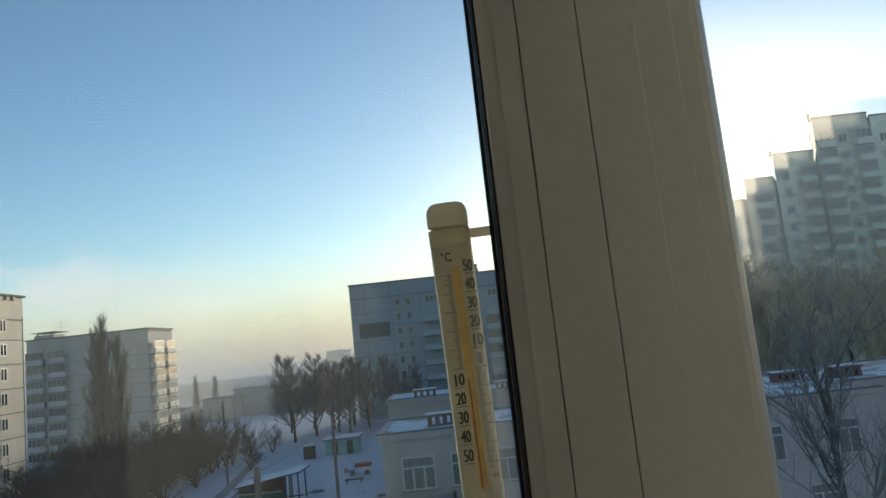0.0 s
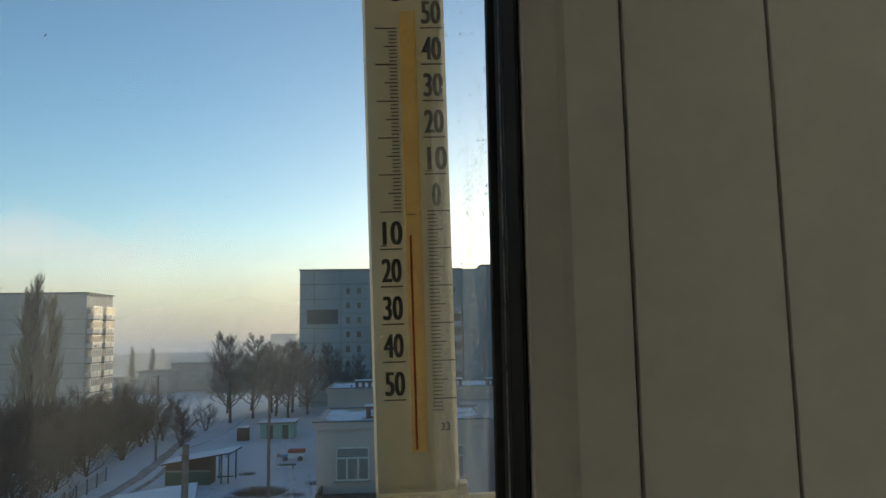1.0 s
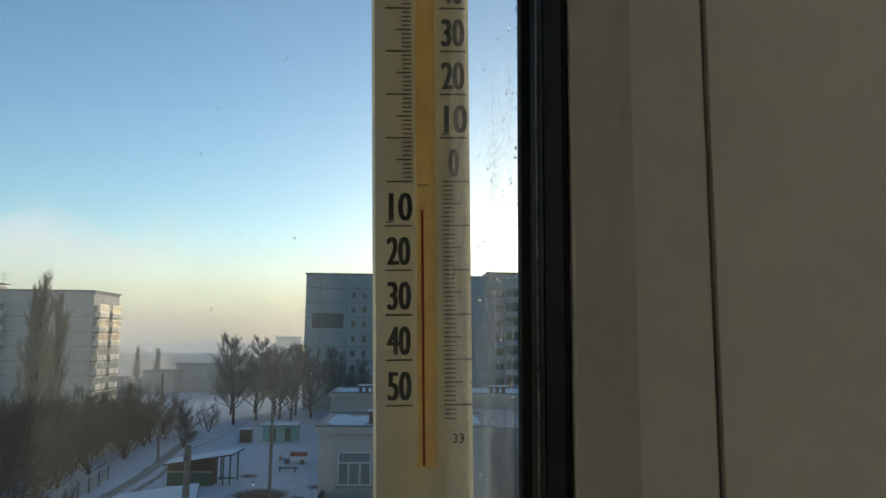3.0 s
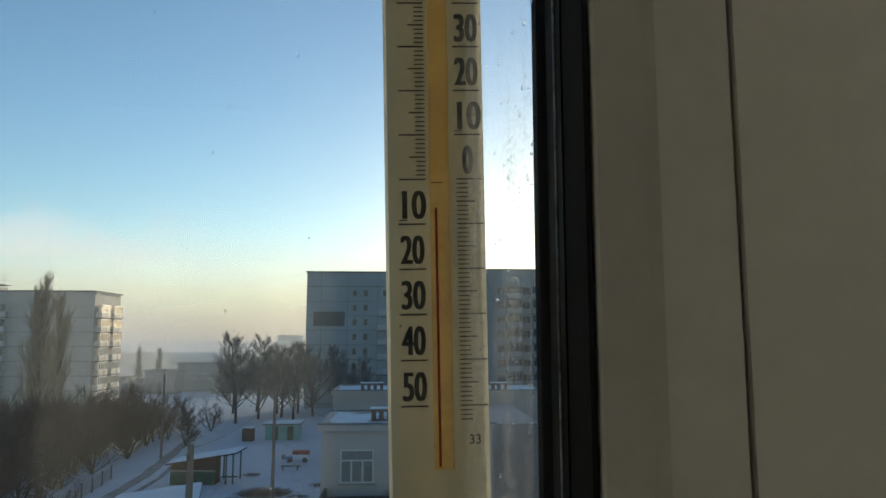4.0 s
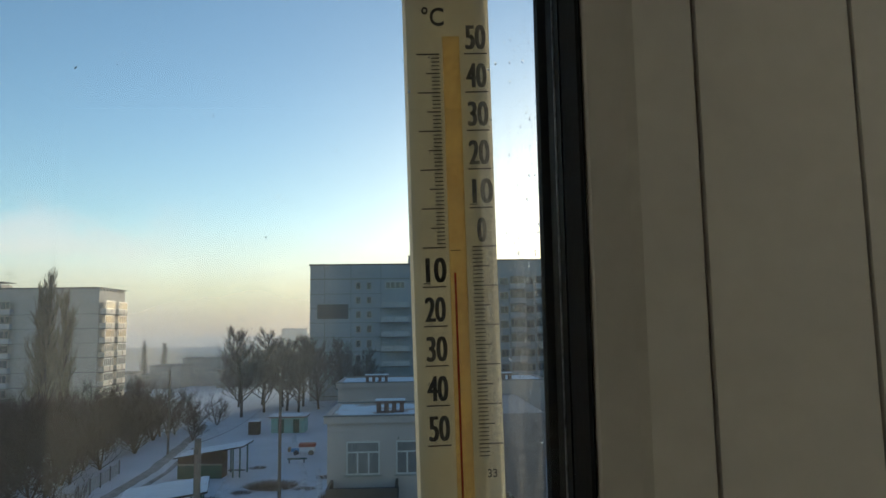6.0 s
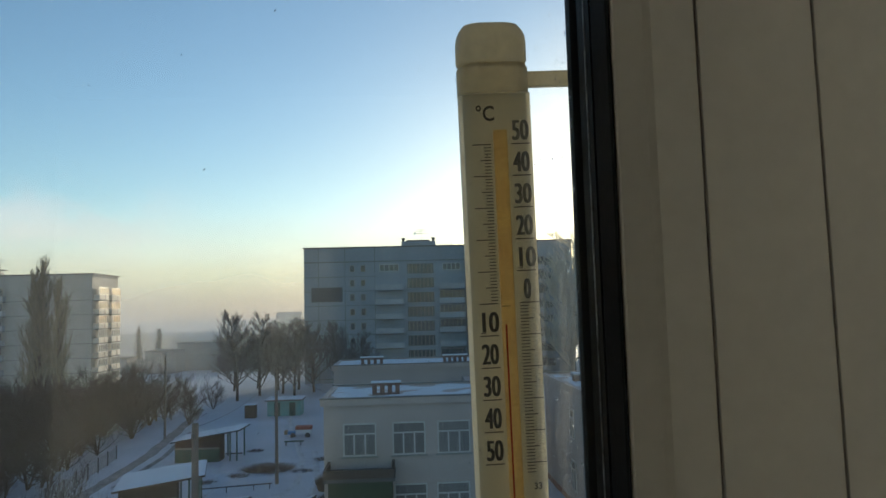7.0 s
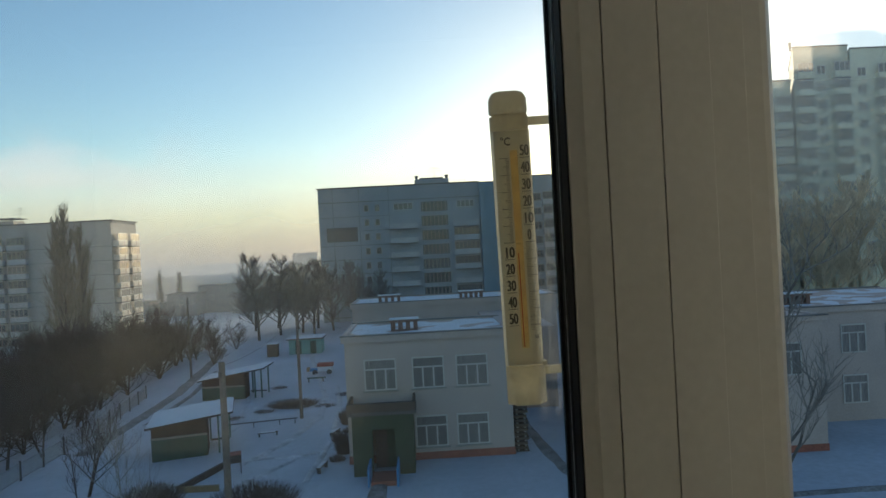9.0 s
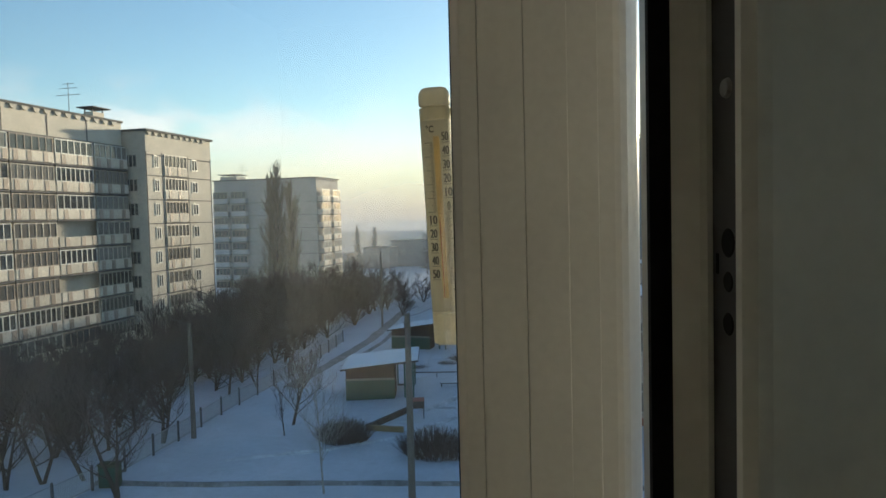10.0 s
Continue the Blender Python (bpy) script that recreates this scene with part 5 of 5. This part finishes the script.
# ---- distance ----


def far_houses():
    rr = random.Random(12)
    for i, (x, w, z) in enumerate([(-79, 8, 2.6), (-69, 9, 2.0), (-57.5, 13, 6.0), (-66, 8, 4.4), (-44, 9, 4.2), (-95, 12, 3.0), (-48, 9, 3.0)]):
        h = tagged(empty("far_house", Matrix.Translation((x, 192 + 4 * (i % 3), 0))), "low grey house far off in the haze", "house", group="far houses")
        part("wall", box(-w / 2, w / 2, 0, 8, -2, z), M_FARWALL, h)
        part("roof", prism([(-w / 2 - .3, 0), (w / 2 + .3, 0), (w / 2 + .3, .3), (-w / 2 - .3, .3)], 0, 8.4), M_TAR, h, m=Matrix.Translation((0, 8.2, z)) @ Matrix.Rotation(radians(90), 4, "X"))
        for k in range(int(w / 2.5)):
            put_window(h, facing(-w / 2 + 1.4 + 2.4 * k, -.02, z * .35, 0), 1.1, 1.3, 2, M_FRAME, M_PANE)
    t = tagged(empty("far_tower_block", Matrix.Translation((-43.5, 262, 0))), "far apartment block fading in haze", "building")
    part("wall", box(-4.6, 4.6, 0, 10, -2, 14), M_PANEL_B, t)
    part("roof", box(-4.7, 4.7, -.2, 10, 14, 14.3), M_TAR, t)


far_houses()


def far_woods():
    """Distant tree belts along the horizon, as many small clumps of twigs."""
    r = random.Random(31)
    vs, fs = [], []
    for _ in range(1500):
        y = r.choice((250, 300, 360, 430)) + r.uniform(-12, 12)
        x = r.uniform(-.62, -.02) * y
        h = (4.0 + 4.5 * noise.noise((x * .04, y * .01, 7)) + 3.0 * noise.noise((x * .2, y * .1, 3))) * (1 + (y - 250) / 260)
        p = Vector((x, y, ground_height(x, y) - .5))
        for _k in range(2):
            a = r.uniform(0, math.tau)
            q = p + Vector((math.cos(a) * 1.6, 0, h * r.uniform(.5, 1)))
            k = len(vs)
            wd = r.uniform(.10, .28) * y / 250
            vs += [p + Vector((-wd, 0, 0)), p + Vector((wd, 0, 0)), p + Vector((0, wd, 0)), q]
            fs += [(k, k + 1, k + 3), (k + 1, k + 2, k + 3), (k + 2, k, k + 3)]
    me = bpy.data.meshes.new("far_woods")
    me.from_pydata(vs, [], fs)
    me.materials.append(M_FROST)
    tagged(new("far_woods", me), "distant frosty tree belts fading into the mist", "woods", kind="stuff")


far_woods()


def mist_material():
    """Self-lit mist that thins with height, its glow painted warmer above the horizon, with torn wisps over it."""
    m = bpy.data.materials.new("glowing_mist")
    m.use_nodes = True
    n, l = m.node_tree.nodes, m.node_tree.links
    n.remove(n["Principled BSDF"])

    def link(node, key, value):
        if isinstance(value, bpy.types.NodeSocket):
            l.new(value, node.inputs[key])
        else:
            node.inputs[key].default_value = value

    def ramp(value, a, b, c, d):
        node = n.new("ShaderNodeMapRange")
        node.interpolation_type = "SMOOTHSTEP"
        for k, v in zip(("Value", "From Min", "From Max", "To Min", "To Max"), (value, a, b, c, d)):
            link(node, k, v)
        return node.outputs["Result"]

    def calc(op, a, b):
        node = n.new("ShaderNodeMath")
        node.operation = op
        link(node, 0, a)
        link(node, 1, b)
        return node.outputs[0]

    def cloud(scale, stretch, detail):
        mp, no = n.new("ShaderNodeMapping"), n.new("ShaderNodeTexNoise")
        mp.inputs["Scale"].default_value = stretch
        l.new(geo.outputs["Position"], mp.inputs["Vector"])
        l.new(mp.outputs["Vector"], no.inputs["Vector"])
        no.inputs["Scale"].default_value, no.inputs["Detail"].default_value = scale, detail
        return no.outputs["Fac"]

    geo, sep = n.new("ShaderNodeNewGeometry"), n.new("ShaderNodeSeparateXYZ")
    l.new(geo.outputs["Position"], sep.inputs["Vector"])
    x, z = sep.outputs["X"], sep.outputs["Z"]
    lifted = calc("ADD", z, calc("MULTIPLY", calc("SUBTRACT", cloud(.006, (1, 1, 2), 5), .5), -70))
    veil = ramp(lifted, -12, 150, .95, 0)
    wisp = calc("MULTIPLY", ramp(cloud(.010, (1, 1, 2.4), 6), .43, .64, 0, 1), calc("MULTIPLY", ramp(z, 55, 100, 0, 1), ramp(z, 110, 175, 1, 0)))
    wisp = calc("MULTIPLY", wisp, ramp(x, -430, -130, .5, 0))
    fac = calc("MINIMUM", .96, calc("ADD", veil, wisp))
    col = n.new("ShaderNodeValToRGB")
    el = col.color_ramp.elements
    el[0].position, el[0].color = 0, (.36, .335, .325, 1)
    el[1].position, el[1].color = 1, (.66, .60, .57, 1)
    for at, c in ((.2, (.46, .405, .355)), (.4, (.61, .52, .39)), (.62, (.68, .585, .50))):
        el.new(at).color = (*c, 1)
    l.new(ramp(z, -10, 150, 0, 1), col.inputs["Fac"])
    # emission stands in for daylight scattered by the mist
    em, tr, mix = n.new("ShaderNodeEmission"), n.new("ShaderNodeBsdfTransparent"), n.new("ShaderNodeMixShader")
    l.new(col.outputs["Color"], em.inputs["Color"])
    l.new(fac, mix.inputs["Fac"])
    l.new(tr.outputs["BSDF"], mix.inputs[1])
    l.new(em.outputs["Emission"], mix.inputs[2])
    l.new(mix.outputs["Shader"], n["Material Output"].inputs["Surface"])
    return m


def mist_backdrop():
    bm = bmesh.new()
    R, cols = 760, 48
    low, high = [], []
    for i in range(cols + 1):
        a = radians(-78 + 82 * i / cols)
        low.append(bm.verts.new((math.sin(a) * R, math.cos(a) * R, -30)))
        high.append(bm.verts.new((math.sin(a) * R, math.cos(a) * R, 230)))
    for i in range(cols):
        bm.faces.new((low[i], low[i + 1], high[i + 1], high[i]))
    tagged(part("backdrop", bm, mist_material(), None), "self-lit sheet of pale mist along the horizon", "backdrop", kind="structure")


mist_backdrop()


def haze_bank(y, x0, x1, strength, rise, fall, glow):
    """A thin upright sheet standing in for frost haze: it scatters light both ways."""
    m = bpy.data.materials.new("frost_haze")
    m.use_nodes = True
    n, l = m.node_tree.nodes, m.node_tree.links
    n.remove(n["Principled BSDF"])
    tr, df, tl = n.new("ShaderNodeBsdfTransparent"), n.new("ShaderNodeBsdfDiffuse"), n.new("ShaderNodeBsdfTranslucent")
    both, mix = n.new("ShaderNodeMixShader"), n.new("ShaderNodeMixShader")
    df.inputs["Color"].default_value = tl.inputs["Color"].default_value = (0.90, 0.86, 0.80, 1)
    both.inputs["Fac"].default_value = glow
    l.new(df.outputs[0], both.inputs[1])
    l.new(tl.outputs[0], both.inputs[2])
    geo, sep = n.new("ShaderNodeNewGeometry"), n.new("ShaderNodeSeparateXYZ")
    l.new(geo.outputs["Position"], sep.inputs[0])
    up, down, ends, fade = (n.new("ShaderNodeMapRange") for _ in range(4))
    for node, a, b, c, d, src in ((up, rise[0], rise[1], 0, 1, "Z"), (down, fall[0], fall[1], 1, 0, "Z"), (ends, x0, x0 + 14, 0, 1, "X"), (fade, x1 - 16, x1, 1, 0, "X")):
        node.interpolation_type = "SMOOTHSTEP"
        for k, v in zip(("From Min", "From Max", "To Min", "To Max"), (a, b, c, d)):
            node.inputs[k].default_value = v
        l.new(sep.outputs[src], node.inputs["Value"])
    no, nr = n.new("ShaderNodeTexNoise"), n.new("ShaderNodeMapRange")
    no.inputs["Scale"].default_value, no.inputs["Detail"].default_value = 0.03, 4
    l.new(geo.outputs["Position"], no.inputs["Vector"])
    nr.inputs["To Min"].default_value, nr.inputs["To Max"].default_value = strength * .4, strength * 1.6
    l.new(no.outputs["Fac"], nr.inputs["Value"])
    val = up.outputs["Result"]
    for other in (down.outputs["Result"], ends.outputs["Result"], fade.outputs["Result"], nr.outputs["Result"]):
        mul = n.new("ShaderNodeMath")
        mul.operation = "MULTIPLY"
        l.new(val, mul.inputs[0])
        l.new(other, mul.inputs[1])
        val = mul.outputs[0]
    l.new(val, mix.inputs["Fac"])
    l.new(tr.outputs[0], mix.inputs[1])
    l.new(both.outputs[0], mix.inputs[2])
    l.new(mix.outputs[0], n["Material Output"].inputs["Surface"])
    bm = bmesh.new()
    lo, hi = [], []
    for i in range(25):
        x = x0 + (x1 - x0) * i / 24
        yy = y + 1.5 * math.sin(x * .05)
        lo.append(bm.verts.new((x, yy, -3)))
        hi.append(bm.verts.new((x, yy, 75)))
    for i in range(24):
        bm.faces.new((lo[i], lo[i + 1], hi[i + 1], hi[i])).smooth = True
    tagged(part("haze", bm, m, None), "thin translucent sheet standing in for pale haze", "haze", kind="stuff")


haze_bank(104, -190, 190, 0.08, (-1, 7), (14, 48), 0.06)
haze_bank(165, -330, 30, 0.27, (-2, 3), (9, 30), 0.10)
haze_bank(208, -330, 330, 0.36, (-3, 1), (12, 46), 0.12)
# the next two sheets imitate the sun's veiling glare before the tower
haze_bank(98, 16, 140, 0.30, (5, 14), (30, 64), 0.9)
haze_bank(85, 16, 140, 0.17, (6, 13), (24, 60), 0.9)
haze_bank(130, -330, -46, 0.08, (-2, 4), (15, 44), 0.14)


def pane_marks():
    """Frozen droplets and specks of dirt on the outside of the fixed pane."""
    r = random.Random(21)
    drops, specks = bmesh.new(), bmesh.new()
    for i in range(520):
        edge = i < 430
        x = 0.0195 - abs(r.gauss(0, .006)) if edge else r.uniform(-.06, .019)
        z = 13.45 + r.uniform(-.12, .09) if edge else 13.45 + r.uniform(-.12, .10)
        rad = r.uniform(.00008, .00020) if r.random() < .8 else r.uniform(.0002, .00036)
        one = bmesh.new()
        bmesh.ops.create_icosphere(one, subdivisions=1, radius=rad, matrix=Matrix.Translation((x, .0317, z)) @ Matrix.Diagonal((1, .5, r.uniform(1, 1.8), 1)))
        join(drops, one)
    for i in range(26):
        x, z = r.uniform(-.16, .0), 13.45 + r.uniform(-.09, .11)
        one = bmesh.new()
        bmesh.ops.create_icosphere(one, subdivisions=1, radius=r.uniform(.0001, .00025), matrix=Matrix.Translation((x, .0318, z)) @ Matrix.Rotation(r.uniform(0, 3), 4, "Y") @ Matrix.Diagonal((r.uniform(1, 2.6), .4, .8, 1)))
        join(specks, one)
    tagged(part("droplets", drops, M_DROP, None), "tiny frozen droplets on the outer window pane", "droplets", kind="stuff")
    tagged(part("dirt_specks", specks, M_INK, None), "small dark specks of dirt on the pane", "dirt", kind="stuff")


M_DROP = glass_material("ice_droplet", (0.98, 0.99, 1.0), 0.05, 1.31)
pane_marks()


def frost_material():
    """Thin streaky rime: clear between the streaks, scattering where it is thick."""
    m = bpy.data.materials.new("rime")
    m.use_nodes = True
    n, l = m.node_tree.nodes, m.node_tree.links
    n.remove(n["Principled BSDF"])
    tr, tl, df = n.new("ShaderNodeBsdfTransparent"), n.new("ShaderNodeBsdfTranslucent"), n.new("ShaderNodeBsdfDiffuse")
    both, mix = n.new("ShaderNodeMixShader"), n.new("ShaderNodeMixShader")
    l.new(tl.outputs[0], both.inputs[1])
    l.new(df.outputs[0], both.inputs[2])
    both.inputs["Fac"].default_value = 0.4
    co, sep = n.new("ShaderNodeTexCoord"), n.new("ShaderNodeSeparateXYZ")
    l.new(co.outputs["Generated"], sep.inputs[0])
    val = None
    for src, a, b, c, d in (("X", 0, .55, 0, 1), ("X", .9, 1, 1, 0), ("Z", 0, .12, 0, 1), ("Z", .62, 1, 1, 0)):
        mr = n.new("ShaderNodeMapRange")
        mr.interpolation_type = "SMOOTHSTEP"
        for k, v in zip(("From Min", "From Max", "To Min", "To Max"), (a, b, c, d)):
            mr.inputs[k].default_value = v
        l.new(sep.outputs[src], mr.inputs["Value"])
        if val is None:
            val = mr.outputs[0]
        else:
            mul = n.new("ShaderNodeMath")
            mul.operation = "MULTIPLY"
            l.new(val, mul.inputs[0])
            l.new(mr.outputs[0], mul.inputs[1])
            val = mul.outputs[0]
    for scale, sx, sz, lo, hi in ((1.0, 260, 26, .38, .72), (1.0, 1500, 900, .35, .75)):
        mp, no, mr = n.new("ShaderNodeMapping"), n.new("ShaderNodeTexNoise"), n.new("ShaderNodeMapRange")
        mp.inputs["Scale"].default_value = (sx, sx, sz)
        l.new(co.outputs["Object"], mp.inputs["Vector"])
        no.inputs["Scale"].default_value, no.inputs["Detail"].default_value = scale, 4
        l.new(mp.outputs[0], no.inputs["Vector"])
        for k, v in zip(("From Min", "From Max", "To Min", "To Max"), (lo, hi, .15, 1)):
            mr.inputs[k].default_value = v
        l.new(no.outputs["Fac"], mr.inputs["Value"])
        mul = n.new("ShaderNodeMath")
        mul.operation = "MULTIPLY"
        l.new(val, mul.inputs[0])
        l.new(mr.outputs[0], mul.inputs[1])
        val = mul.outputs[0]
    amount = n.new("ShaderNodeMath")
    amount.operation = "MULTIPLY"
    amount.inputs[1].default_value = 0.42
    l.new(val, amount.inputs[0])
    l.new(amount.outputs[0], mix.inputs["Fac"])
    l.new(tr.outputs[0], mix.inputs[1])
    l.new(both.outputs[0], mix.inputs[2])
    l.new(mix.outputs[0], n["Material Output"].inputs["Surface"])
    return m


tagged(part("frost", box(-.001, .0203, .03195, .03215, 13.34, 13.50), frost_material(), None), "thin streaky rime on the outer window pane", "frost", kind="stuff")
